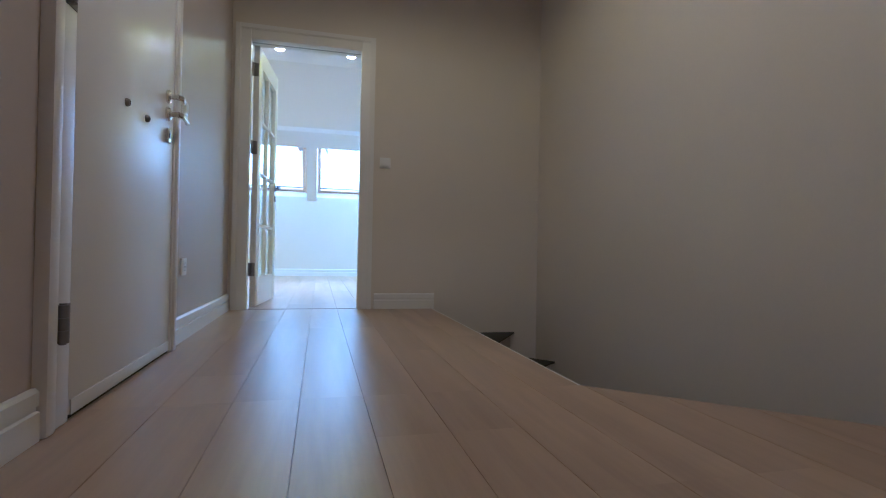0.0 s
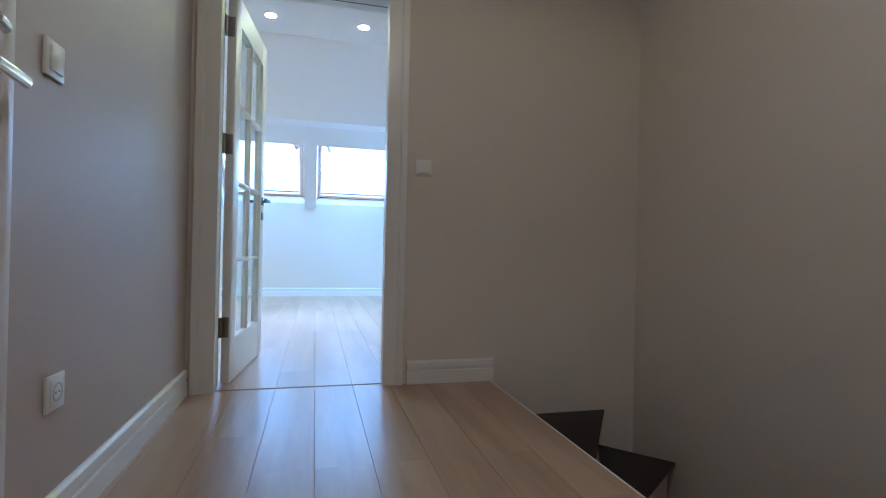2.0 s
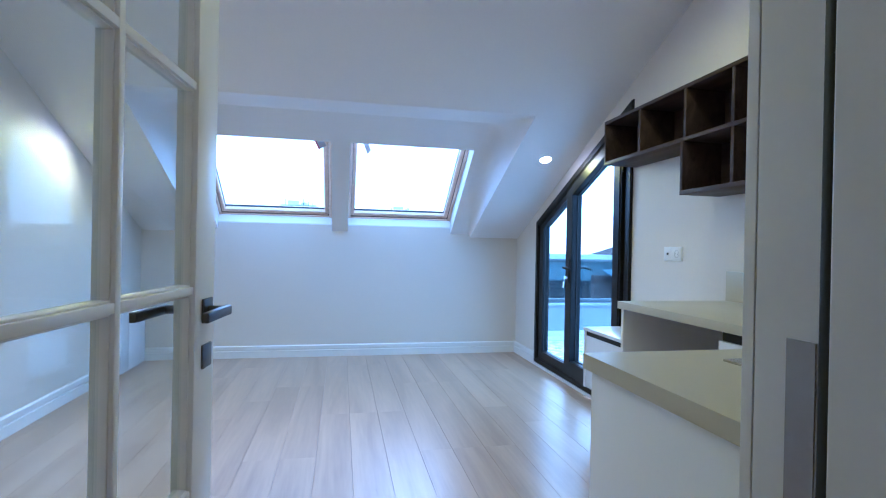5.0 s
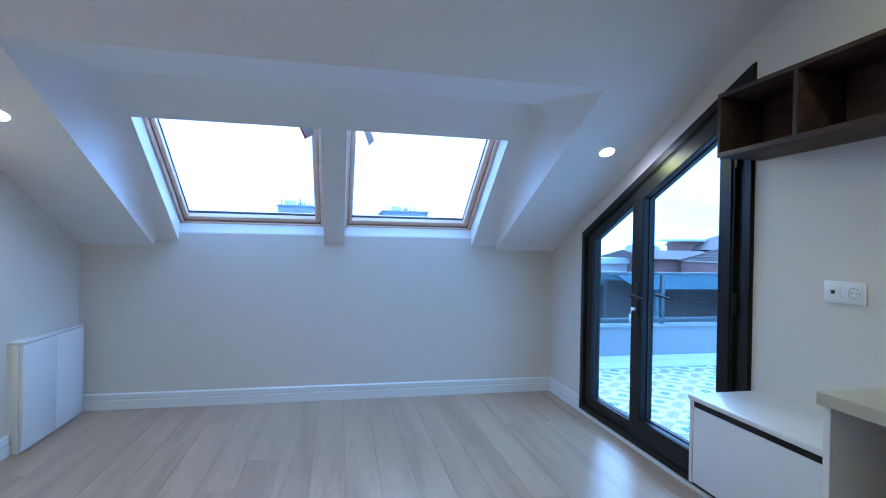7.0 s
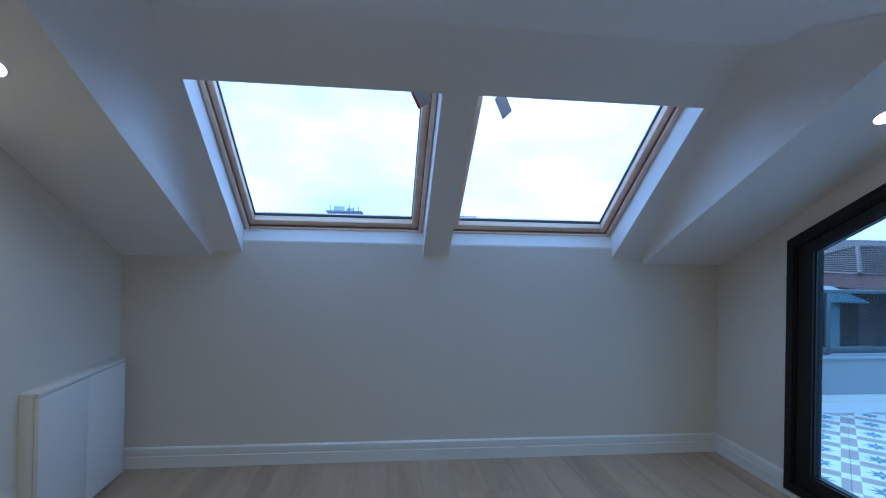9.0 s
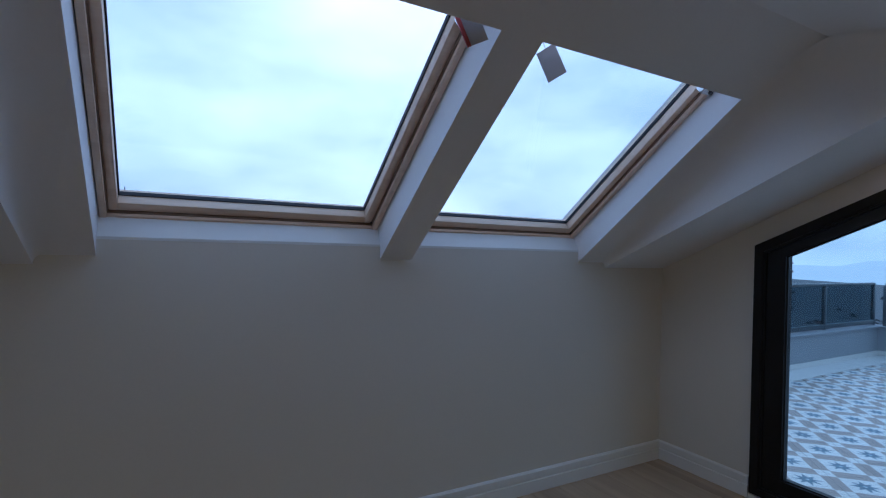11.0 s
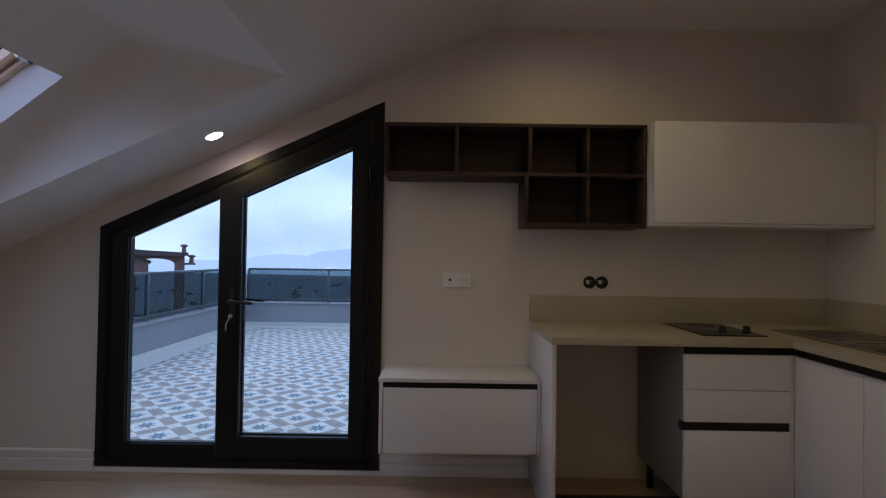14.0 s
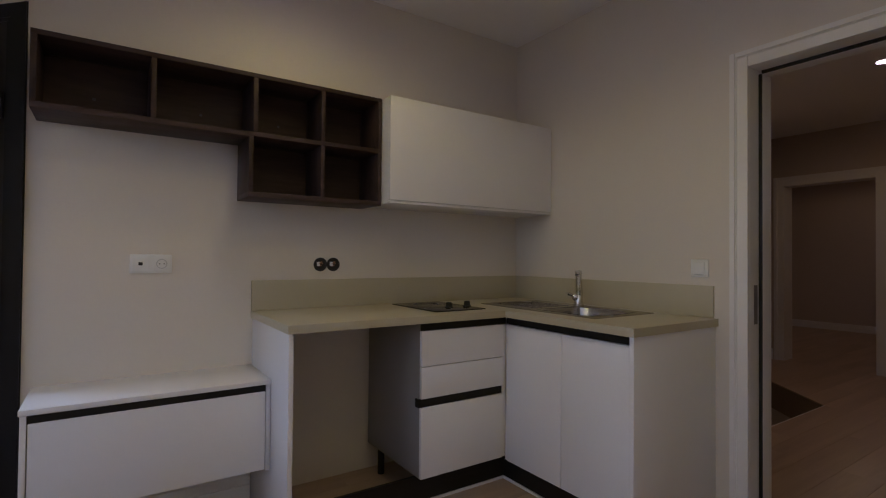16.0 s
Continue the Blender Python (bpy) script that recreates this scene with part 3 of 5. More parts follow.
# ---- entry door ----
def entry_door():
    root = thing("door_2", (0.0, -2.0, 0.0), "white flush entry door with chrome locks, closed", "door", kind="structure")
    X, NEAR, FAR = 0.020, -2.410, -1.545
    part("leaf", bx(-0.045, X, NEAR, FAR, 0.012, 2.07, bevel=0.005), DOOR_WHITE, root)
    part("drip_strip", bx(X, X + 0.004, NEAR + 0.008, FAR - 0.006, 0.013, 0.052, bevel=0.001), TRIM, root, "white strip along the foot of the door")
    # Near-black strip stands in for the shade in the gap under the leaf.
    part("gap_shade", bx(-0.045, X - 0.006, NEAR, FAR, 0.0005, 0.0115), DARK, root, "dark strip painting the shadow gap under the door")
    bm = bmesh.new()
    box(bm, -0.19, X + 0.016, -2.546, -2.498, 0, 2.17, bevel=0.010)
    box(bm, -0.19, X + 0.002, -2.502, NEAR - 0.003, 0, 2.078, bevel=0.003)
    part("door_frame", bm, DOOR_WHITE, root)
    bm = bmesh.new()
    box(bm, -0.19, X + 0.004, FAR + 0.004, -1.520, 0, 2.078, bevel=0.003)
    box(bm, -0.19, X + 0.016, -1.524, -1.484, 0, 2.17, bevel=0.010)
    part("door_frame", bm, DOOR_WHITE, root)
    part("door_frame", bx(-0.19, X + 0.015, -2.51, -1.518, 2.080, 2.168, bevel=0.008), DOOR_WHITE, root)
    for z in (0.255, 1.08, 1.86):
        hy = -2.478
        bm = bmesh.new()
        for k in range(3):
            rod(bm, (X + 0.014, hy, z - 0.046 + k * 0.031), (X + 0.014, hy, z - 0.0165 + k * 0.031), 0.0135, n=18)
        rod(bm, (X + 0.014, hy, z - 0.050), (X + 0.014, hy, z + 0.050), 0.008)
        box(bm, X + 0.0022, X + 0.0045, hy - 0.020, NEAR - 0.010, z - 0.045, z + 0.045)
        part("hinge", bm, HINGE, root, "steel barrel hinge")
    Y = -1.634
    for z, r, ln in ((1.056, 0.027, 0.050), (0.986, 0.029, 0.115)):
        bm = lathe(bmesh.new(), (X, Y, z), (1, 0, 0), [(0, 0), (r, 0), (r, 0.006), (r * 0.8, 0.012), (0.011, 0.014), (0.010, 0.045), (0, 0.047)])
        h = part("handle", bm, METAL, root, "chrome lever handle on a round rose")
        bm = tube(bmesh.new(), [(X + 0.04, Y, z), (X + 0.05, Y + 0.02, z + 0.001), (X + 0.048, Y + ln, z - 0.004)], 0.0095)
        bmesh.ops.scale(bm, vec=(1, 1, 1.25), verts=bm.verts[:], space=Matrix.Translation((0, 0, -z)))
        part("lever", bm, METAL, h)
    bm = box(bmesh.new(), X, X + 0.012, Y - 0.022, Y + 0.022, 0.868, 0.926, bevel=0.008)
    k = part("lock_cover", bm, METAL, root, "chrome cylinder lock cover")
    part("cylinder", lathe(bmesh.new(), (X + 0.011, Y, 0.897), (1, 0, 0), [(0, 0), (0.011, 0), (0.011, 0.004), (0, 0.004)]), DARK_METAL, k)
    for y, z in ((-2.072, 0.907), (-1.882, 0.904)):
        bm = lathe(bmesh.new(), (X - 0.001, y, z), (1, 0, 0), [(0, 0), (0.013, 0), (0.013, 0.006), (0.010, 0.012), (0.007, 0.013), (0.006, 0.010), (0, 0.010)])
        part("stud", bm, HINGE, root, "round grey metal stud")


entry_door()

# closed door at the back of the hall
back = thing("door_3", (3.15, HBACK - 0.06, 0), "plain white closed interior door", "door", kind="structure")
part("leaf", bx(BD[2] + 0.004, BD[3] - 0.004, HBACK - 0.08, HBACK - 0.04, 0.01, 2.005, bevel=0.003), DOOR_WHITE, back)
pl = part("handle", bx(BD[2] + 0.03, BD[2] + 0.07, HBACK - 0.04, HBACK - 0.035, 1.06, 1.28, bevel=0.002), METAL, back, "bright metal handle plate")
part("lever", tube(bmesh.new(), [(BD[2] + 0.05, HBACK - 0.036, 1.2), (BD[2] + 0.05, HBACK, 1.2), (BD[2] + 0.16, HBACK, 1.2)], 0.008), METAL, pl)


# ---- roof windows ----
def roof_window(number, x0, x1):
    root = thing(f"window_{number}", ((x0 + x1) / 2, YN + 0.03, 1.40), "pine-framed roof window in a white reveal, closed", "window", kind="structure")
    sl = math.atan(PANEL)
    # local: u across, w up the slope, n out through the roof
    o = Vector((0, 4.972, 1.512))
    wv, nv = Vector((0, -math.cos(sl), math.sin(sl))), Vector((0, math.sin(sl), math.cos(sl)))
    m = Matrix(((1, 0, 0, 0), (0, wv.y, nv.y, o.y), (0, wv.z, nv.z, o.z), (0, 0, 0, 1)))
    length = 1.20

    def wp(name, bm, mat, label="", parent=None, smooth=True):
        bmesh.ops.transform(bm, matrix=m, verts=bm.verts[:])
        return part(name, bm, mat, parent or root, label, smooth)

    a, b = x0 + 0.004, x1 - 0.004
    g0, g1 = x0 + 0.060, x1 - 0.072
    # outer frame: four members, sash inside it nearer to the glass
    wp("frame_side", bx(a, a + 0.022, -0.075, length, -0.075, 0.03, bevel=0.003), PINE)
    wp("frame_side", bx(b - 0.026, b, -0.075, length, -0.075, 0.03, bevel=0.003), PINE)
    wp("frame_foot", bx(a + 0.022, b - 0.026, -0.075, -0.046, -0.072, 0.03, bevel=0.003), PINE)
    sash = wp("sash", bx(a + 0.026, g0, -0.042, length, -0.05, 0.02, bevel=0.004), PINE, "pale pine sash")
    wp("sash_side", bx(g1, b - 0.030, -0.042, length, -0.05, 0.02, bevel=0.004), PINE, "", sash)
    wp("sash_foot", bx(g0, g1, -0.042, 0.0, -0.05, 0.02, bevel=0.004), PINE, "", sash)
    for q in ((g0, g0 + 0.005, 0, length), (g1 - 0.005, g1, 0, length), (g0, g1, 0, 0.005)):
        wp("gasket", bx(*q, -0.012, 0.004), GASKET, "thin black glazing gasket", sash)
    wp("pane", bx(g0 - 0.004, g1 + 0.004, -0.004, length, 0.004, 0.012), GLASS, "clear insulating glass", None, False)
    for xx in (a + 0.024, b - 0.028):
        wp("gap_seal", bx(xx - 0.002, xx + 0.002, -0.044, length, -0.06, 0.0), SEAL, "dark seal between frame and sash")
    wp("gap_seal", bx(a + 0.022, b - 0.026, -0.046, -0.042, -0.06, 0.0), SEAL, "dark seal between frame and sash")
    bm = rod(bmesh.new(), (b - 0.03, -0.035, -0.058), (b - 0.03, -0.035, -0.049), 0.006)
    wp("screw_cap", bm, DARK_METAL, "dark screw cap")
    bm = bx(b - 0.075, b - 0.004, 0.985, 1.02, -0.088, -0.05, bevel=0.004)
    hinge = wp("pivot_hinge", bm, METAL, "silvery pivot hinge cover")
    wp("pin", rod(bmesh.new(), (b - 0.02, 1.0, -0.094), (b - 0.02, 1.0, -0.084), 0.009), DARK_METAL, "", hinge)
    # reveal: white sill under the frame, side cheeks
    bm = prism(bmesh.new(), "x", x0, x1, [(YN - 0.001, 1.338), (YN - 0.001, 1.349), (4.985, 1.442), (5.06, 1.42), (5.06, 1.338)])
    part("sill", bm, TRIM, root, "white window sill", False)


for i, (x0, x1) in enumerate(SKY_X):
    roof_window(i + 1, x0, x1)

# roof skin outside, with cut-outs
bm = bmesh.new()
for x0, x1, y0, y1 in ((XL - 0.3, SKY_X[0][0] - 0.02, 5.3, 2.0), (SKY_X[0][1] + 0.02, SKY_X[1][0] - 0.02, 5.3, 3.9), (SKY_X[1][1] + 0.02, XR + 0.35, 5.3, 2.0), (SKY_X[0][0] - 0.02, SKY_X[1][1] + 0.02, 3.98, 2.0)):
    prism(bm, "x", x0, x1, [(y0, panel_z(y0) + UP + 0.003), (y1, panel_z(y1) + UP + 0.003), (y1, panel_z(y1) + UP + 0.05), (y0, panel_z(y0) + UP + 0.05)])
structure("roof_skin", bm, FACADE, "grey outer roof skin round the roof windows")


def hanging_card(at, turn, tilt, lean, stripe, label):
    """A folded leaflet on a thread: two pages, a printed spine and two lines."""
    root = thing("leaflet", at, label, "leaflet", "leaflets on the roof windows")
    m = Matrix.Translation(at) @ Euler((lean, tilt, turn)).to_matrix().to_4x4()
    for k, angle in ((1, 9), (-1, -9)):
        bm = bx(-0.034, 0.034, k * 0.0005, k * 0.0013, -0.112, 0.0)
        bmesh.ops.transform(bm, matrix=m @ pose(-0.034, 0, 0, 0, 0, k * angle) @ pose(0.034, 0, 0), verts=bm.verts[:])
        part("page", bm, CARD, root, "", False)
    bm = bx(-0.037, -0.037 + stripe, -0.004, 0.004, -0.1125, 0.001)
    bmesh.ops.transform(bm, matrix=m, verts=bm.verts[:])
    part("spine", bm, CARD_RED if stripe > 0.006 else CARD, root, "red printed spine" if stripe > 0.006 else "", False)
    bm = bmesh.new()
    for z in (-0.035, -0.042):
        box(bm, -0.020, 0.012, -0.0062, -0.0056, z - 0.0012, z + 0.0012)
    bmesh.ops.transform(bm, matrix=m, verts=bm.verts[:])
    part("print_line", bm, HOLE, root, "", False)
    bm = bmesh.new()
    rod(bm, (at[0], at[1], at[2]), (at[0] - 0.01, at[1] + 0.02, at[2] + 0.06), 0.0012, n=6)
    part("thread", bm, CARD, root)


hanging_card((0.692, 4.140, 2.054), -1.30, -0.33, 0.25, 0.004, "white folded leaflet hanging in the roof window's head")
hanging_card((0.288, 4.030, 2.052), -0.45, -0.45, 0.1, 0.012, "red and white folded leaflet stuck in the window corner")


# ---- terrace door ----
def terrace_door():
    root = thing("terrace_door", (XR + 0.05, 3.53, TD[2]), "dark grey aluminium double terrace door with a sloping head, closed", "door", kind="structure")
    ya, yb, zf = TD[0], TD[1], TD[2]
    k = (TD[4] - TD[3]) / (yb - ya)

    def top(y, d=0.0):
        return TD[3] + k * (y - ya) - d

    def ring(x0, x1, o, i, bevel=0.004):
        """Frame between two trapezoids given as y0, y1, foot, drop of the head."""
        bm = bmesh.new()
        (oy0, oy1, of, od), (iy0, iy1, jf, jd) = o, i
        A = [(oy0, of), (oy1, of), (oy1, top(oy1, od)), (oy0, top(oy0, od))]
        B = [(iy0, jf), (iy1, jf), (iy1, top(iy1, jd)), (iy0, top(iy0, jd))]
        for q in range(4):
            r = (q + 1) % 4
            prism(bm, "x", x0, x1, [A[q], A[r], B[r], B[q]])
        bmesh.ops.remove_doubles(bm, verts=bm.verts[:], dist=1e-5)
        return bm

    part("outer_frame", ring(XR - 0.012, XR + 0.07, (ya, yb, zf, 0.0), (ya + 0.062, yb - 0.062, zf + 0.05, 0.068)), ALU, root, "", False)
    part("frame_lip", ring(XR - 0.02, XR - 0.012, (ya + 0.004, yb - 0.004, zf + 0.003, 0.005), (ya + 0.05, yb - 0.05, zf + 0.04, 0.055)), ALU, root, "", False)
    # fixed leaf
    lf = part("fixed_leaf", ring(XR - 0.004, XR + 0.06, (3.60, yb - 0.066, zf + 0.054, 0.073), (3.660, 4.188, 0.156, 0.128)), ALU, root, "", False)
    part("gasket", ring(XR + 0.012, XR + 0.02, (3.660, 4.188, 0.156, 0.128), (3.666, 4.182, 0.162, 0.135)), GASKET, lf, "", False)
    # opening leaf, standing proud
    sash = part("opening_leaf", ring(XR - 0.032, XR + 0.045, (ya + 0.085, 3.640, zf + 0.06, 0.098), (2.892, 3.520, 0.214, 0.193)), ALU, root, "", False)
    part("leaf_lip", ring(XR - 0.040, XR - 0.032, (ya + 0.10, 3.625, zf + 0.075, 0.115), (2.888, 3.524, 0.210, 0.189)), ALU, sash, "", False)
    part("gasket", ring(XR + 0.005, XR + 0.013, (2.892, 3.520, 0.214, 0.193), (2.899, 3.513, 0.221, 0.201)), GASKET, sash, "", False)
    part("shadow_gap", ring(XR - 0.006, XR + 0.040, (ya + 0.058, 3.66, zf + 0.046, 0.062), (ya + 0.10, 3.60, zf + 0.075, 0.115)), GASKET, root, "dark gap round the opening leaf", False)
    for nm, y0, y1, z0, d, x, par in (("pane", 3.656, 4.192, 0.152, 0.124, XR + 0.02, lf), ("pane", 2.888, 3.524, 0.210, 0.189, XR + 0.013, sash)):
        part(nm, prism(bmesh.new(), "x", x, x + 0.006, [(y0, z0), (y1, z0), (y1, top(y1, d)), (y0, top(y0, d))]), DOOR_GLASS, par, "faintly blue glass pane", False)
    for side, x in ((-1, XR - 0.040), (1, XR + 0.045)):
        h = part("handle", bx(x, x + side * 0.01, 3.545, 3.578, 0.86, 1.06, bevel=0.004), GASKET, sash, "black lever handle")
        bm = tube(bmesh.new(), [(x, 3.562, 0.985), (x + side * 0.05, 3.562, 0.985), (x + side * 0.055, 3.54, 0.984), (x + side * 0.05, 3.43, 0.975)], 0.009)
        part("lever", bm, GASKET, h)
    lk = part("lock_cylinder", lathe(bmesh.new(), (XR - 0.05, 3.562, 0.90), (-1, 0, 0), [(0, 0), (0.012, 0), (0.012, 0.012), (0, 0.012)]), METAL, sash, "lock cylinder with keys")
    bm = bmesh.new()
    box(bm, XR - 0.085, XR - 0.06, 3.560, 3.563, 0.888, 0.912, bevel=0.001)
    rod(bm, (XR - 0.078, 3.56, 0.89), (XR - 0.078, 3.575, 0.865), 0.0025, n=8)
    box(bm, XR - 0.088, XR - 0.066, 3.572, 3.575, 0.815, 0.868, bevel=0.001)
    box(bm, XR - 0.080, XR - 0.056, 3.580, 3.583, 0.820, 0.860, bevel=0.001)
    part("keys", bm, METAL, lk, "bunch of metal keys")
    for z in (0.42, 1.02, 1.72):
        part("hinge", rod(bmesh.new(), (XR - 0.03, ya + 0.073, z - 0.05), (XR - 0.03, ya + 0.073, z + 0.05), 0.009), ALU, root)


terrace_door()


# ---- sockets and switches ----
def plate(name, centre, normal, w, h, label, category, kind_of):
    """A wall plate. normal: 'x-', 'x+', 'y+', 'y-' is the way it faces."""
    n = {"x-": Vector((-1, 0, 0)), "x+": Vector((1, 0, 0)), "y+": Vector((0, 1, 0)), "y-": Vector((0, -1, 0))}[normal]
    across = n.cross(Vector((0, 0, 1)))
    m = Matrix(((across.x, n.x, 0, centre[0]), (across.y, n.y, 0, centre[1]), (0, 0, 1, centre[2]), (0, 0, 0, 1)))
    root = thing(name, centre, label, category)

    def pp(nm, bm, mat, lab="", parent=None):
        bmesh.ops.transform(bm, matrix=m, verts=bm.verts[:])
        return part(nm, bm, mat, parent or root, lab)

    pp("cover", bx(-w / 2, w / 2, 0, 0.009, -h / 2, h / 2, bevel=0.003), PLASTIC)
    if kind_of == "switch":
        pp("rocker", bx(-w * 0.33, w * 0.33, 0.008, 0.014, -h * 0.33, h * 0.33, bevel=0.002), PLASTIC)
        pp("slot", bx(-w * 0.30, w * 0.30, 0.0085, 0.0098, -h * 0.375, -h * 0.35), HOLE, "thin grey gap under the rocker")
    else:
        spots = [(w / 4, "data"), (-w / 4, "power")] if kind_of == "double" else [(0, "power")]
        for u, what in spots:
            pp("insert", bx(u - h * 0.36, u + h * 0.36, 0.008, 0.0115, -h * 0.36, h * 0.36, bevel=0.002), PLASTIC)
            if what == "power":
                ringm = lathe(bmesh.new(), (u, 0.0105, 0), (0, 1, 0), [(0.0215, 0), (0.0215, 0.002), (0.0185, 0.002), (0.0175, 0.0004), (0, 0.0004)])
                well = pp("socket_well", ringm, HOLE, "round socket well")
                for d in (-0.0085, 0.0085):
                    pp("pin_hole", rod(bmesh.new(), (u + d, 0.0105, 0), (u + d, 0.0118, 0), 0.0026, n=10), DARK, "", well)
            else:
                pp("data_port", bx(u - 0.008, u + 0.008, 0.011, 0.013, -0.007, 0.007, bevel=0.001), DARK, "small dark port")
    return root


plate("wall_socket", (XR, 2.285, 1.12), "x-", 0.160, 0.082, "white double wall outlet above the low cabinet", "wall socket", "double")
plate("light_switch", (1.113, 0.0, 1.130), "y-", 0.083, 0.083, "white light switch beside the doorway in the hall", "light switch", "switch")
plate("light_switch", (1.146, YS, 1.119), "y+", 0.082, 0.082, "white light switch beside the kitchen splashback", "light switch", "switch")
plate("light_switch", (HXL, -1.262, 1.105), "x+", 0.083, 0.083, "white light switch beside the entry door", "light switch", "switch")
plate("wall_socket", (HXL, -1.225, 0.352), "x+", 0.083, 0.083, "white power outlet low on the hall wall", "wall socket", "single")
for y in (1.522, 1.452):
    root = thing("junction_box", (XR - 0.002, y, 1.116), "open round wall box with bare wire ends", "junction box", "open wall boxes")
    part("rim", lathe(bmesh.new(), (XR, y, 1.116), (-1, 0, 0), [(0.036, 0), (0.036, 0.004), (0.029, 0.005), (0.027, 0.001), (0, 0.001)]), DARK, root)
    bm = bmesh.new()
    for d, e in ((-0.012, 0.008), (0.006, -0.010), (0.012, 0.010)):
        tube(bm, [(XR - 0.001, y + d, 1.116 + e), (XR - 0.016, y + d * 0.6, 1.116 + e * 0.5), (XR - 0.012, y - d * 0.4, 1.116 + e + 0.006)], 0.0022, 6)
    part("wires", bm, COPPER, root, "short curled wires")
    bm = box(bmesh.new(), XR - 0.012, XR - 0.002, y + 0.004, y + 0.020, 1.108, 1.130, bevel=0.003)
    part("terminal", bm, PLASTIC, root, "white terminal block")


# ---- recessed ceiling lights ----
def downlight(x, y, z, normal, watts, label, colour=LED, spread=166, blend=0.65):
    n = Vector(normal).normalized()
    root = thing("downlight", (x, y, z), label, "ceiling light", "recessed ceiling lights")
    part("trim_ring", lathe(bmesh.new(), (x, y, z), n, [(0.052, -0.004), (0.052, 0.002), (0.048, 0.004), (0.043, 0.003), (0.042, -0.004)]), PLASTIC, root, "white trim ring")
    part("diffuser", lathe(bmesh.new(), (x, y, z), n, [(0, -0.001), (0.042, -0.001), (0.042, 0.0015), (0, 0.002)]), LED_DISC, root, "glowing round diffuser")
    lamp = new("downlight_lamp", bpy.data.lights.new("downlight_lamp", "SPOT"))
    lamp.data.energy, lamp.data.color, lamp.data.shadow_soft_size = watts, colour, 0.035
    lamp.data.spot_size, lamp.data.spot_blend = radians(spread), blend
    lamp.matrix_world = look(Vector((x, y, z)) + n * 0.04, Vector((x, y, z)) + n)
    lamp.parent = root
    lamp.matrix_parent_inverse = Matrix.Translation((-x, -y, -z))


for x in (-0.565, 0.18, 0.932, 1.68):
    downlight(x, 1.715, CEIL, (0, 0, -1), LED_WATTS, "round recessed ceiling light, lit, in the flat ceiling")
for x in (-1.11, 2.15):
    downlight(x, 3.585, slope_z(3.585), (0, -SLOPE, -1), LED_WATTS, "round recessed ceiling light, lit, in the sloping ceiling")
for x, y in ((1.075, -2.135),):
    downlight(x, y, CEIL, (0, 0, -1), HALL_WATTS, "round recessed ceiling light, lit, in the hall", HALL_LED, 176, 0.3)
downlight(2.3, -5.9, CEIL, (0, 0, -1), HALL_WATTS * 0.7, "round recessed ceiling light, lit, in the back room", HALL_LED, 176, 0.3)


# ---- radiator cabinet ----
def radiator_cabinet():
    root = thing("radiator_cabinet", (XL + 0.045, 4.47, 0.0), "shallow white two-door cabinet on the side wall", "cabinet")
    x1, y0, y1, h = -1.280, 4.125, 4.838, 0.660
    part("body", bx(XL + 0.019, x1 - 0.022, y0, y1, 0.0, h - 0.012, bevel=0.002), CABINET, root)
    part("top", bx(XL, x1 - 0.0005, y0 - 0.002, y1 + 0.002, h - 0.012, h + 0.004, bevel=0.002), CABINET, root)
    mid = (y0 + y1) / 2
    for a, b in ((y0 + 0.001, mid - 0.0015), (mid + 0.0015, y1 - 0.001)):
        part("door", bx(x1 - 0.019, x1, a, b, 0.022, h - 0.016, bevel=0.0015), CABINET, root)
    part("back_strip", bx(XL, XL + 0.019, y0 + 0.002, y1 - 0.002, 0.122, h - 0.013), CABINET, root)


radiator_cabinet()


# ---- kitchen ----
def low_cabinet():
    x0, ya, yb = 2.056, 1.860, 2.678
    root = thing("low_cabinet", ((x0 + XR) / 2, 2.28, 0.255), "wall-hung white low cabinet with a flap door and black grip channel", "cabinet")
    part("top", bx(x0 - 0.010, XR, ya, yb + 0.004, 0.617, 0.638, bevel=0.003), CABINET, root)
    for a, b in ((yb - 0.018, yb), (ya, ya + 0.018)):
        part("side", bx(x0 - 0.002, XR, a, b, 0.255, 0.617, bevel=0.0015), CABINET, root)
    part("bottom", bx(x0 + 0.02, XR, ya + 0.018, yb - 0.018, 0.255, 0.273), CABINET, root)
    part("back", bx(XR - 0.008, XR - 0.0005, ya + 0.018, yb - 0.018, 0.273, 0.617), CABINET, root)
    part("grip_channel", bx(x0 + 0.006, x0 + 0.03, ya + 0.0185, yb - 0.0185, 0.584, 0.6165), CHANNEL, root, "black recessed grip channel")
    part("door", bx(x0, x0 + 0.018, ya + 0.021, yb - 0.021, 0.260, 0.587, bevel=0.002), CABINET, root)


low_cabinet()


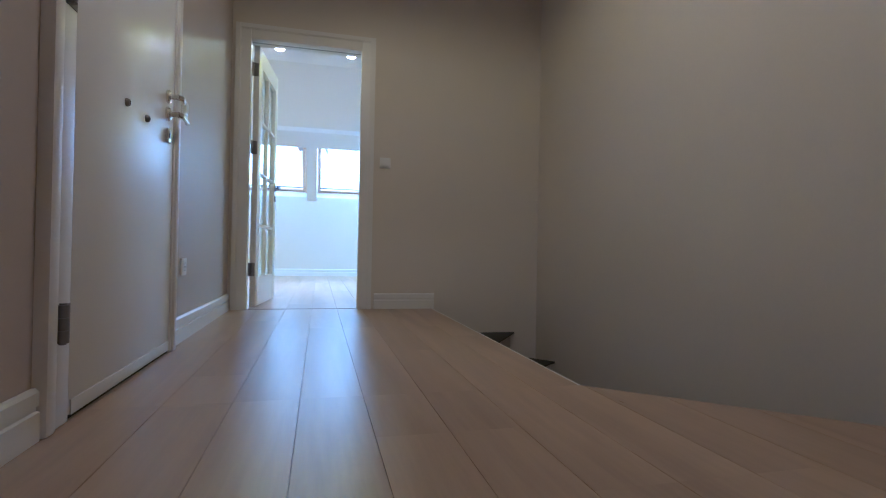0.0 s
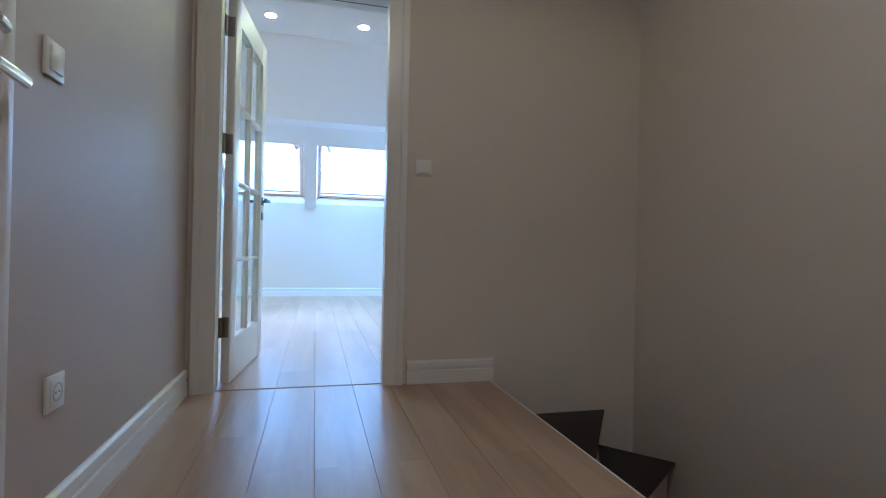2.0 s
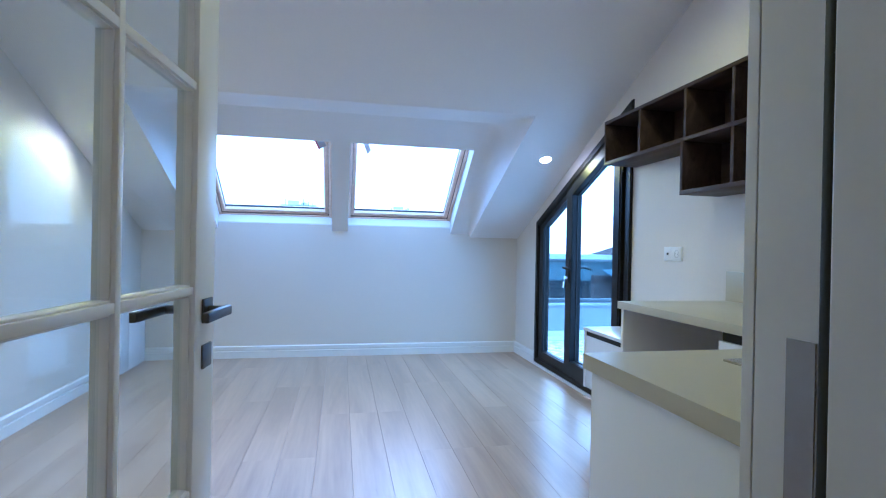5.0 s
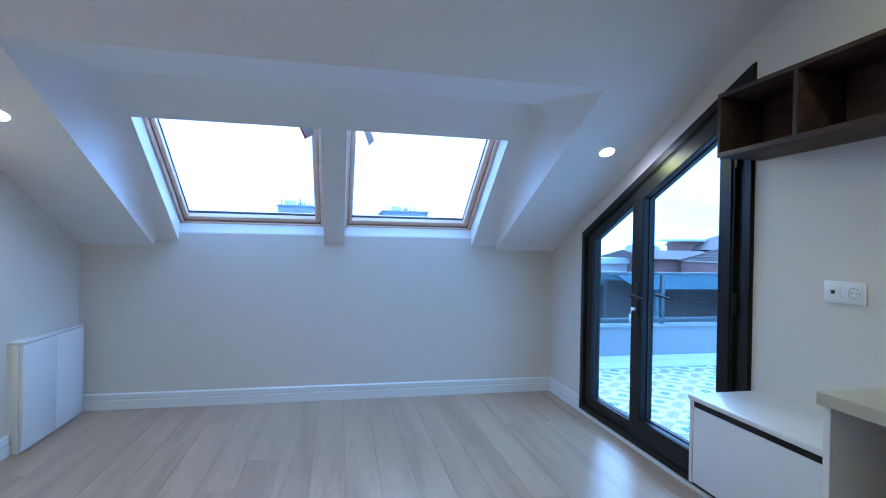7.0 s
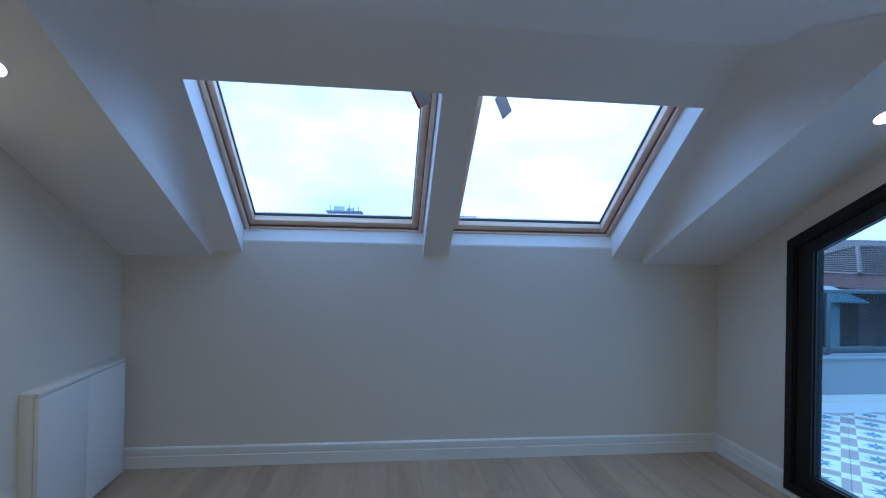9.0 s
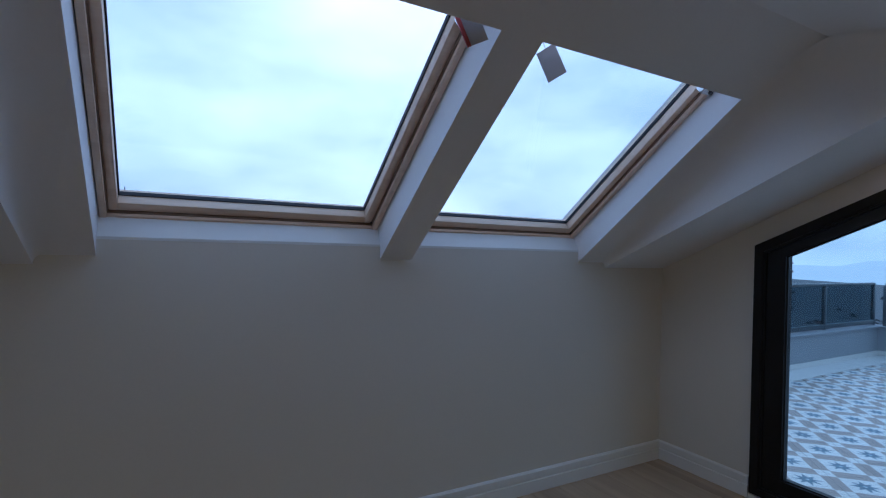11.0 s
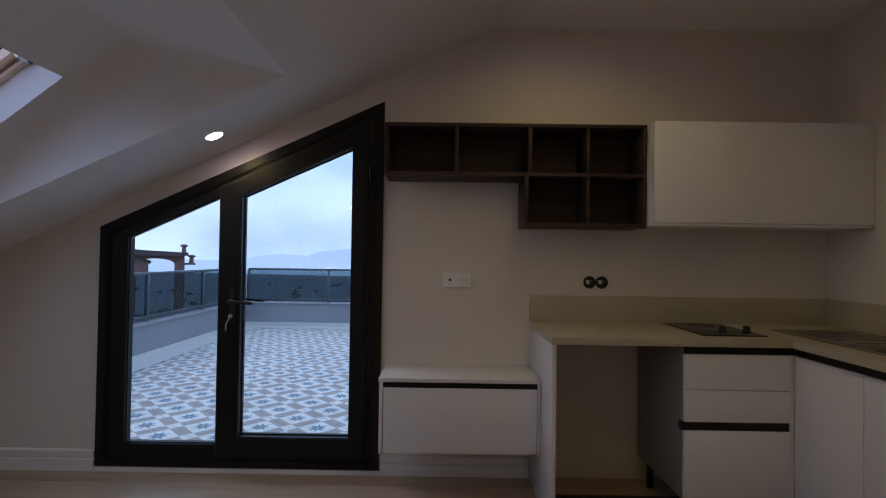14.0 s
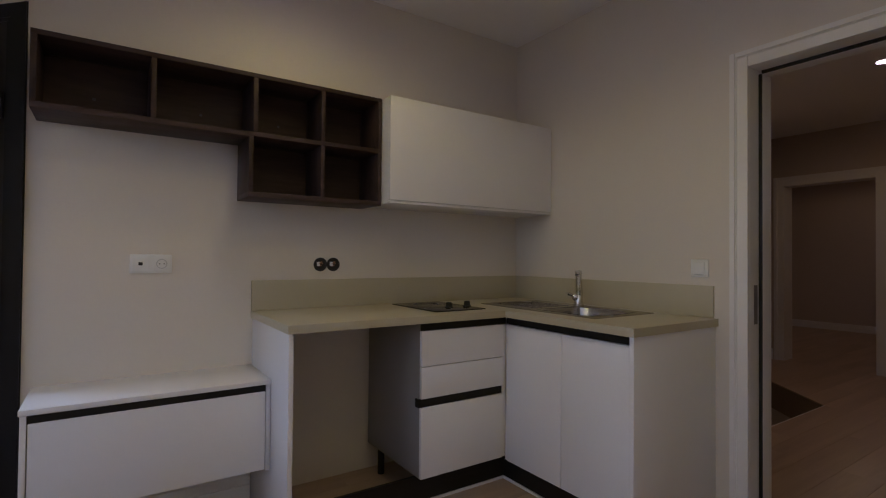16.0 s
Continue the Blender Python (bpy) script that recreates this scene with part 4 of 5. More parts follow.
def kitchen():
    top0, top1 = 0.859, 0.893
    # worktop: a long slab and a return slab with a cut-out for the sink
    wt = thing("worktop", (2.0, 0.6, top0), "cream stone worktop running round the kitchen corner", "worktop")
    part("slab", bx(1.800, XR, 0.7752, 1.866, top0, top1, bevel=0.0012), WORKTOP, wt)
    bm = bmesh.new()
    outer = [(1.062, YS), (XR, YS), (XR, 0.775), (1.062, 0.775)]
    inner = [(1.372, 0.287), (1.748, 0.287), (1.748, 0.638), (1.372, 0.638)]
    for i in range(4):
        j = (i + 1) % 4
        prism(bm, "z", top0, top1, [outer[i], outer[j], inner[j], inner[i]])
    bmesh.ops.remove_doubles(bm, verts=bm.verts[:], dist=1e-5)
    part("return_slab", bm, WORKTOP, wt, "", False)
    bs = thing("splashback", (XR, YS, top1), "cream stone splashback strip behind the worktop", "splashback")
    part("strip", bx(XR - 0.014, XR - 0.0005, YS + 0.014, 1.866, top1, 1.040, bevel=0.002), WORKTOP, bs)
    part("strip", bx(1.080, XR - 0.001, YS + 0.0005, YS + 0.0135, top1, 1.040, bevel=0.002), WORKTOP, bs)
    # end panel at the low cabinet
    ep = tagged(part("end_panel", bx(1.816, XR - 0.0005, 1.838, 1.8585, 0.0, top0, bevel=0.0015), CABINET, at=(2.1, 1.85, 0)), "white upright end panel carrying the worktop", "panel")
    # drawer unit
    du = thing("drawer_unit", (2.05, 1.06, 0.0), "white drawer unit with black grip channels under the hob", "cabinet")
    part("side", bx(1.846, 2.38, 1.232, 1.250, 0.148, top0 - 0.0005, bevel=0.001), CARCASS, du, "grey carcass side")
    part("body", bx(1.852, 2.38, 0.76, 1.2315, 0.14, 0.815), CARCASS, du)
    part("grip_channel", bx(1.842, 1.87, 0.735, 1.246, 0.820, top0 - 0.001), CHANNEL, du, "black grip channel under the worktop")
    part("grip_channel", bx(1.838, 1.87, 0.765, 1.258, 0.471, 0.509), CHANNEL, du, "black grip channel between the drawers")
    for z0, z1 in ((0.148, 0.470), (0.511, 0.655), (0.658, 0.820)):
        part("drawer_front", bx(1.828, 1.847, 0.764, 1.249, z0, z1, bevel=0.0018), CABINET, du)
    part("filler", bx(1.836, 1.85, 0.742, 0.762, 0.148, 0.819), CABINET, du)
    for y in (1.21, 0.82):
        part("foot", rod(bmesh.new(), (2.30, y, 0), (2.30, y, 0.14), 0.018, n=12), BLACK, du, "black adjustable foot")
    # sink unit
    su = thing("sink_unit", (1.45, 0.47, 0.0), "white two-door sink unit with a black grip channel", "cabinet")
    part("body", bx(1.096, 1.82, YS + 0.02, 0.720, 0.14, 0.68), CARCASS, su)
    part("side", bx(1.074, 1.094, YS, 0.756, 0.0, top0 - 0.0005, bevel=0.0015), CABINET, su, "white end side reaching the floor")
    part("grip_channel", bx(1.096, 1.842, 0.708, 0.730, 0.820, top0 - 0.001), CHANNEL, su, "black grip channel under the worktop")
    for a, b in ((1.096, 1.4535), (1.4565, 1.818)):
        part("door", bx(a, b, 0.726, 0.745, 0.130, 0.819, bevel=0.0018), CABINET, su)
    part("filler", bx(1.8195, 1.835, 0.728, 0.740, 0.130, 0.819), CABINET, su)
    pl = thing("plinth", (1.85, 1.0, 0.0), "black kitchen plinth with a pale foot strip", "plinth")
    part("board", bx(1.905, 1.921, 0.690, 1.8375, 0.012, 0.130), BLACK, pl)
    part("board", bx(1.0945, 1.921, 0.674, 0.690, 0.012, 0.128), BLACK, pl)
    part("foot_strip", bx(1.897, 1.923, 0.690, 1.8375, 0.0, 0.012), TRIM, pl, "pale foot strip")
    part("foot_strip", bx(1.0945, 1.923, 0.672, 0.698, 0.0, 0.012), TRIM, pl, "pale foot strip")
    # hob
    hb = thing("hob", (2.11, 0.98, top1), "black glass two-ring hob with two knobs", "hob")
    part("glass_top", bx(1.900, 2.345, 0.822, 1.128, top1, top1 + 0.006, bevel=0.002), HOB, hb)
    for x in (2.00, 2.24):
        part("ring", lathe(bmesh.new(), (x, 1.05 if x < 2.1 else 0.97, top1 + 0.006), (0, 0, 1), [(0.070, 0), (0.070, 0.0006), (0.066, 0.0006), (0.066, 0)]), DARK_METAL, hb, "faint printed ring")
    for x, y in ((2.015, 0.972), (2.030, 0.845)):
        part("knob", lathe(bmesh.new(), (x, y, top1 + 0.006), (0, 0, 1), [(0.021, 0), (0.021, 0.004), (0.017, 0.006), (0.015, 0.026), (0.012, 0.028), (0, 0.028)]), GASKET, hb, "black knob")
    # sink
    sk = thing("sink", (1.72, 0.44, top1), "brushed steel inset sink with a drainer", "sink")
    bm = bmesh.new()
    X0, X1, Y0, Y1, zt = 1.336, 2.140, 0.225, 0.660, top1 + 0.005
    bowl = (1.385, 1.735, 0.300, 0.625)
    for q in ((X0, X1, Y0, bowl[2]), (X0, X1, bowl[3], Y1), (X0, bowl[0], bowl[2], bowl[3]), (bowl[1], X1, bowl[2], bowl[3])):
        box(bm, *q, top1 - 0.001, zt)
    part("rim", bm, STEEL, sk, "", False)
    bm = bmesh.new()
    cx, cy, hw, hd = (bowl[0] + bowl[1]) / 2, (bowl[2] + bowl[3]) / 2, (bowl[1] - bowl[0]) / 2, (bowl[3] - bowl[2]) / 2
    rings = []
    for s, z, pw in ((1.03, zt + 0.001, 8), (0.98, zt - 0.004, 6), (0.93, 0.84, 5), (0.88, 0.78, 4), (0.72, 0.755, 3.5), (0.12, 0.750, 2)):
        rr = []
        for i in range(40):
            a = 2 * math.pi * i / 40
            c, d = math.cos(a), math.sin(a)
            k = (abs(c) ** pw + abs(d) ** pw) ** (-1 / pw)
            rr.append(bm.verts.new((cx + hw * s * c * k, cy + hd * s * d * k, z)))
        rings.append(rr)
    for a, b in zip(rings, rings[1:]):
        for i in range(40):
            bm.faces.new((a[i], a[(i + 1) % 40], b[(i + 1) % 40], b[i]))
    bm.faces.new(rings[-1])
    part("bowl", bm, STEEL, sk, "rounded steel bowl")
    for i in range(7):
        y = 0.33 + i * 0.040
        part("drainer_rib", bx(1.79, 2.10, y - 0.006, y + 0.006, zt, zt + 0.002, bevel=0.0009), STEEL, sk)
    part("overflow_cap", lathe(bmesh.new(), (2.070, 0.372, zt), (0, 0, 1), [(0.032, 0), (0.032, 0.003), (0.026, 0.006), (0, 0.006)]), METAL, sk, "chrome round cap")
    part("drain", lathe(bmesh.new(), (cx, cy, 0.7505), (0, 0, 1), [(0.04, 0), (0.04, 0.002), (0.03, 0.003), (0.012, 0.001), (0, 0.001)]), METAL, sk, "chrome drain")
    # tap
    tx, ty = 1.775, 0.262
    tp = thing("kitchen_tap", (tx, ty, zt), "chrome single-lever kitchen tap on the sink rim", "tap")
    part("base", lathe(bmesh.new(), (tx, ty, zt), (0, 0, 1), [(0.029, 0), (0.029, 0.006), (0.024, 0.010), (0.022, 0.050), (0.016, 0.062), (0.0, 0.065)]), METAL, tp)
    part("spout", lathe(bmesh.new(), (tx - 0.004, ty - 0.004, zt + 0.045), (-0.03, 0.10, 1), [(0.0, 0), (0.017, 0), (0.0185, 0.03), (0.0165, 0.075), (0.0165, 0.128), (0.0185, 0.132), (0.0185, 0.146), (0.012, 0.150), (0, 0.150)]), METAL, tp)
    bm = tube(bmesh.new(), [(tx, ty, zt + 0.036), (tx + 0.012, ty + 0.024, zt + 0.052), (tx + 0.024, ty + 0.062, zt + 0.068)], 0.0085)
    bmesh.ops.create_uvsphere(bm, u_segments=16, v_segments=10, radius=0.0205, matrix=Matrix.Translation((tx + 0.008, ty + 0.016, zt + 0.046)))
    part("lever", bm, METAL, tp)
    part("aerator", lathe(bmesh.new(), (tx - 0.006, ty + 0.012, zt + 0.176), (0, 0.6, -1), [(0, -0.012), (0.012, -0.010), (0.0125, 0.014), (0, 0.014)]), DARK_METAL, tp, "dark spray head")


kitchen()


def shelf_unit():
    xf, xb, t = 2.172, XR, 0.019
    root = thing("open_shelf", ((xf + xb) / 2, 1.98, 1.42), "dark walnut open wall shelf with six compartments, empty", "shelf")
    yl, ym, yr, zt, zm, zb = 2.684, 1.936, 1.290, 1.967, 1.706, 1.419

    def board(name, y0, y1, z0, z1, x0=xf):
        part(name, bx(x0, xb, y0, y1, z0, z1, bevel=0.0012), WALNUT, root)

    board("top_board", yr, yl, zt - t, zt)
    board("shelf_board", ym - 0.020, yl, zm - 0.022, zm)
    board("shelf_board", yr, ym - 0.020, zm - t, zm)
    board("bottom_board", yr, ym, zb, zb + 0.022)
    for y0, z0, z1, x0 in ((yl - t, zm, zt - t, xf), (2.300 - t / 2, zm, zt - t, xf + 0.004), (1.908 - t / 2, zm, zt - t, xf + 0.002), (1.598 - t / 2, zm, zt - t, xf + 0.004), (yr, zm, zt - t, xf),
                           (1.598 - t / 2, zb + 0.022, zm - t, xf + 0.004), (yr, zb + 0.022, zm - t, xf)):
        board("upright", y0, y0 + t, z0, z1, x0)
    board("upright", ym - 0.020, ym, zb + 0.022, zm - 0.022)
    part("back_panel", bx(xb - 0.009, xb - 0.001, yr + t, yl - t, zm, zt - t), WALNUT, root)
    part("back_panel", bx(xb - 0.009, xb - 0.001, yr + t, ym - 0.020, zb + 0.022, zm - t), WALNUT, root)
    for y in (2.50, 2.10, 1.75):
        part("screw_cap", rod(bmesh.new(), (xb - 0.012, y, 1.80), (xb - 0.009, y, 1.80), 0.006, n=12), DARK_METAL, root, "small dark screw cap")


shelf_unit()


def wall_cabinet():
    root = thing("wall_cabinet", (2.24, 0.74, 1.434), "white wide wall cabinet with one smooth flap door", "cabinet")
    part("body", bx(2.108, XR, YS + 0.0005, 1.284, 1.438, 1.964), CABINET, root)
    part("door", bx(2.087, 2.107, YS + 0.003, 1.2845, 1.444, 1.966, bevel=0.002), CABINET, root)
    part("light_rail", bx(2.090, XR, YS + 0.001, 1.2842, 1.428, 1.4378, bevel=0.001), CABINET, root, "thin board under the cabinet")


wall_cabinet()


# ---- stairs seen through the hall floor ----
stair = thing("staircase", (2.0, -0.5, -2.8), "winding stair with dark treads and painted risers", "stairs")
TREADS = (([(1.48, -0.002), (2.212, -0.002), (1.62, -0.84), (1.48, -0.84)], -0.20), ([(2.14, -0.06), (XR - 0.002, -0.36), (1.62, -0.95)], -0.375))
for outline, z in TREADS:
    part("tread", prism(bmesh.new(), "z", z - 0.014, z, outline, bevel=0.002), TREAD, stair, "dark brown winder tread")
    inner = [(x * 0.97 + 0.03, y * 0.97 - 0.005) for x, y in outline]
    part("riser", prism(bmesh.new(), "z", -2.8 if z < -0.3 else -0.62, z - 0.014, inner), HALL_WALL, stair, "painted riser")
structure("trim_well_edge", bx(1.4985, 1.506, -2.32, -0.02, -0.10, 0.0012), TRIM, "white edge strip of the stair opening")


# ---- terrace ----
TZ, TX, TY = -0.03, 8.55, 6.00
structure("terrace_slab", bx(XR + 0.12, TX + 0.3, -3.0, TY + 0.3, -0.4, TZ - 0.012), GROUT, "cement bed of the terrace floor")
structure("terrace_sill", bx(XR + 0.075, XR + 0.24, TD[0], TD[1], TZ - 0.01, 0.026), SKIRTING, "pale stone sill outside the terrace door")
bm = bmesh.new()
box(bm, XR + 0.12, TX + 0.2, TY, TY + 0.2, -0.4, 0.37)
box(bm, TX, TX + 0.2, -3.0, TY, -0.4, 0.37)
box(bm, XR + 0.12, TX + 0.2, -3.2, -3.0, -0.4, 0.37)
structure("parapet", bm, RENDER_GREY, "grey rendered terrace parapet")
bm = bmesh.new()
box(bm, XR + 0.12, TX - 0.0, TY - 0.015, TY - 0.001, TZ, 0.037, bevel=0.002)
box(bm, TX - 0.015, TX - 0.001, -3.0, TY - 0.015, TZ, 0.037, bevel=0.002)
structure("terrace_border", box(bx(XR + 0.13, TX - 0.017, TY - 0.30, TY - 0.017, TZ - 0.011, TZ + 0.005), TX - 0.30, TX - 0.017, -2.99, TY - 0.30, TZ - 0.011, TZ + 0.005), SKIRTING, "pale cement border round the tiles")
structure("terrace_skirting", bm, SKIRTING, "pale skirting at the foot of the parapet")
bm = bmesh.new()
box(bm, XR + 0.12, TX + 0.23, TY - 0.03, TY + 0.23, 0.37, 0.392, bevel=0.004)
box(bm, TX - 0.03, TX + 0.23, -3.0, TY - 0.03, 0.37, 0.392, bevel=0.004)
structure("parapet_coping", bm, RENDER_GREY, "grey coping of the parapet")


def railing(name, start, along, count, step):
    s, a = Vector(start), Vector(along)
    n = a.cross(Vector((0, 0, 1)))
    end = s + a * (count * step)
    root = thing(name, tuple(s), "grey metal terrace railing with smoked glass panels", "railing", "terrace railings")

    def bar(nm, p, q, hw, z0, z1, par=root, mat=RAIL, lab=""):
        bm = bmesh.new()
        c = [p + n * hw, p - n * hw, q - n * hw, q + n * hw]
        prism(bm, "z", z0, z1, [(v.x, v.y) for v in c], bevel=0.002 if mat is RAIL else 0)
        return part(nm, bm, mat, par, lab, mat is RAIL)

    bar("top_rail", s, end, 0.025, 0.975, 1.01)
    bar("bottom_rail", s, end, 0.02, 0.405, 0.465)
    for i in range(count + 1):
        p = s + a * (i * step)
        bar("post", p - a * 0.022, p + a * 0.022, 0.022, 0.392, 0.975)
        if i < count:
            g = bar("glass_panel", p + a * 0.024, p + a * (step - 0.024), 0.004, 0.465, 0.975, root, RAIL_GLASS, "smoked glass panel")
            g.visible_shadow = False


railing("railing", (2.92, TY + 0.1, 0.392), (1, 0, 0), 4, 1.435)
railing("railing", (TX + 0.1, TY - 0.05, 0.392), (0, -1, 0), 6, 1.47)


# ---- the town around ----
def hill(x, y):
    r = math.hypot(x, y)
    z = -14.0 - 38.0 * min(1, max(0, (r - 60) / 420)) ** 0.8
    return z + (0.6 * noise.noise(Vector((x * 0.03, y * 0.03, 0))) if r < 600 else 0)


# Ground and houses are toned bluish: distance haze mixed into their base colour.
GROUND = material("town_slope", (0.075, 0.092, 0.102), 0.95, vary=0.25, scale=0.02, fine=0.35, bump=0.0)
TOWN = material("town_roofs_and_walls", (0.11, 0.115, 0.122), 0.95, vary=0.15, scale=0.05, fine=0.6, bump=0.0)
bm = bmesh.new()
radii = [0, 15, 30, 60, 90, 130, 180, 240, 320, 420, 520, 700, 4900]
prev = None
for r in radii:
    ring = [bm.verts.new((r * math.cos(a), r * math.sin(a), hill(r * math.cos(a), r * math.sin(a)))) for a in (2 * math.pi * i / 48 for i in range(48))] if r else [bm.verts.new((0, 0, hill(0, 0)))]
    if prev:
        for i in range(48):
            j = (i + 1) % 48
            bm.faces.new((prev[0], ring[i], ring[j]) if len(prev) == 1 else (prev[i], ring[i], ring[j], prev[j]))
    prev = ring
structure("ground", bm, GROUND, "town slope falling to the sea, distance haze in its bluish colour", True)
# Aerial haze painted on far surfaces as an even glow of their own.
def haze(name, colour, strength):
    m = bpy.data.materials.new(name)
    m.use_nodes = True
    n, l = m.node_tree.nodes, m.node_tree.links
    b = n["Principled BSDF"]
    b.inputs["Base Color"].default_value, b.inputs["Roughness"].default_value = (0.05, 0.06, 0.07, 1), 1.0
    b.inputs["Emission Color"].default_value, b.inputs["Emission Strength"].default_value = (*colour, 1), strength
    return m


bm = bmesh.new()
prism(bm, "z", -51.5, -51.0, [(1250, -4500), (4600, -4500), (4600, 4500), (2600, 4500), (1450, 900), (1250, 0)])
# The sea emits its haze colour instead of being lit.
SEA = haze("sea_haze_glow", (0.355, 0.47, 0.495), 0.9)
structure("water", bm, SEA, "grey sea with its haze painted as glow")


# Island and coast get the distance haze as emission.
HAZE_GLOW = haze("hills_haze_glow", (0.37, 0.49, 0.525), 0.9)


def ridge(az0, az1, dist, height, seed, floor_z=-52):
    """A far island or coast as a low ridge of real slopes."""
    bm = bmesh.new()
    n = 60
    rows = []
    for i in range(n + 1):
        az = radians(az0 + (az1 - az0) * i / n)
        t = i / n
        h = height * math.sin(math.pi * t) ** 1.3 * (0.72 + 0.5 * noise.noise(Vector((t * 4, seed, 0))) + 0.12 * noise.noise(Vector((t * 17, seed, 3))))
        rows.append([bm.verts.new((d * math.sin(az), d * math.cos(az), floor_z + z)) for d, z in ((dist - 250, 0), (dist, max(h, 0)), (dist + 300, 0))])
    for a, b in zip(rows, rows[1:]):
        for k in range(2):
            bm.faces.new((a[k], a[k + 1], b[k + 1], b[k]))
    return bm


structure("backdrop_island", ridge(66, 88, 3800, 128, 1.0), HAZE_GLOW, "island hill with blue-grey haze painted as glow", True)
structure("backdrop_island_low", ridge(84, 112, 4100, 110, 4.0), HAZE_GLOW, "low coast on the horizon, its haze painted as glow", True)

ship = thing("ship", (2040, 472, -51), "distant pale cargo ship on the sea", "ship")
# Pale haze over the ship, again put in as emission.
SHIP = haze("ship_haze_glow", (0.75, 0.80, 0.84), 0.7)
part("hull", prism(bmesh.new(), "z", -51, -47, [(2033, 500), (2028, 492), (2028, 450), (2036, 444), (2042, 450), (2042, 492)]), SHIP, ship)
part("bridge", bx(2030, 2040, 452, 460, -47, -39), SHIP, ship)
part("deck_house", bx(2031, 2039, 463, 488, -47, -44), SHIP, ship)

# nearby roofs
BRICK = material("brown_red_brick_wall", (0.23, 0.12, 0.105), 0.85, vary=0.2, scale=1.5, fine=20, bump=0.1)
ROOF = material("brown_roof_tiles", (0.095, 0.06, 0.056), 0.7, vary=0.15, scale=1.0, fine=18, bump=0.1)
PALE = material("pale_render_block", (0.55, 0.56, 0.55), 0.85, vary=0.12, scale=0.5, fine=8, bump=0.05)
WIN = material("dark_far_window", (0.06, 0.07, 0.08), 0.25, vary=0.2, bump=0.0)


def hip_house():
    x0, x1, y0, y1, e, r = 14.0, 19.6, 14.9, 17.6, 0.88, 1.70
    root = thing("neighbour_house", ((x0 + x1) / 2, (y0 + y1) / 2, -14), "brick house with a brown hipped tile roof", "house")
    part("wall", bx(x0, x1, y0, y1, -14, e - 0.42), BRICK, root, "", False)
    o = 0.4
    A = [(x0 - o, y0 - o), (x1 + o, y0 - o), (x1 + o, y1 + o), (x0 - o, y1 + o)]
    my = (y0 + y1) / 2
    R = [(x0 + 1.35, my), (x1 - 1.35, my)]
    bm = bmesh.new()
    lo = [bm.verts.new((*p, e)) for p in A]
    hi = [bm.verts.new((*p, r)) for p in R]
    for f in ((lo[0], lo[1], hi[1], hi[0]), (lo[1], lo[2], hi[1]), (lo[2], lo[3], hi[0], hi[1]), (lo[3], lo[0], hi[0])):
        bm.faces.new(f)
    bm.faces.new(lo[::-1])
    roof = part("roof", bm, ROOF, root, "brown tiled hipped roof", False)
    # rows of tiles up the two near slopes
    bm = bmesh.new()
    for k in range(1, 14):
        t = k / 14
        z = e + (r - e) * t + 0.012
        p = [Vector((*A[0], 0)).lerp(Vector((*R[0], 0)), t), Vector((*A[1], 0)).lerp(Vector((*R[1], 0)), t)]
        rod(bm, (p[0].x, p[0].y, z), (p[1].x, p[1].y, z), 0.022, n=6)
        q = Vector((*A[3], 0)).lerp(Vector((*R[0], 0)), t)
        rod(bm, (p[0].x, p[0].y, z), (q.x, q.y, z), 0.022, n=6)
    for a, b in ((A[0], R[0]), (A[1], R[1]), (A[3], R[0]), (R[0], R[1])):
        rod(bm, (*a, e if a in A else r), (*b, r), 0.07, n=8)
    tagged(part("tile_courses", bm, ROOF, roof), kind="stuff")
    part("fascia", prism(bmesh.new(), "z", e - 0.42, e - 0.002, [(x + (0.05 if x < 16 else -0.05), y + (0.05 if y < 16 else -0.05)) for x, y in A]), BRICK, root, "brown boarded eaves", False)
    for x in (14.6, 16.4, 18.2):
        w = part("window", bx(x, x + 1.0, y0 - 0.03, y0 - 0.001, -2.6, -1.0), WIN, root, "dark window")
        part("pane_bar", bx(x + 0.47, x + 0.53, y0 - 0.045, y0 - 0.03, -2.6, -1.0), PALE, w)
    for y in (15.0, 16.9):
        w = part("window", bx(x0 - 0.03, x0 - 0.001, y, y + 1.0, -2.6, -1.0), WIN, root, "dark window")
        part("pane_bar", bx(x0 - 0.045, x0 - 0.03, y + 0.47, y + 0.53, -2.6, -1.0), PALE, w)
    # rear wing, flat slab and higher rear roof
    part("rear_wing", bx(12.6, 16.0, 18.2, 22.0, -14, 0.95), BRICK, root, "", False)
    part("wing_roof", prism(bmesh.new(), "x", 12.4, 16.2, [(18.0, 0.951), (22.2, 0.951), (20.1, 1.30)]), ROOF, root, "", False)
    part("rear_block", bx(17.2, 24.0, 18.8, 22.4, -14, 1.35), BRICK, root, "", False)
    bm = bmesh.new()
    lo = [bm.verts.new(p) for p in ((16.6, 18.4, 1.352), (24.6, 18.4, 1.352), (24.6, 22.8, 1.352), (16.6, 22.8, 1.352))]
    hi = [bm.verts.new(p) for p in ((17.9, 20.6, 2.12), (22.9, 20.6, 2.12))]
    for f in ((lo[0], lo[1], hi[1], hi[0]), (lo[1], lo[2], hi[1]), (lo[2], lo[3], hi[0], hi[1]), (lo[3], lo[0], hi[0]), lo[::-1]):
        bm.faces.new(f)
    part("rear_roof", bm, ROOF, root, "brown tiled hipped roof", False)
    part("flat_slab", bx(16.2, 18.6, 21.0, 23.0, 1.74, 1.84), PALE, root, "pale flat roof slab", False)
    part("slab_wall", bx(16.6, 18.4, 21.2, 22.9, 1.0, 1.739), BRICK, root, "", False)


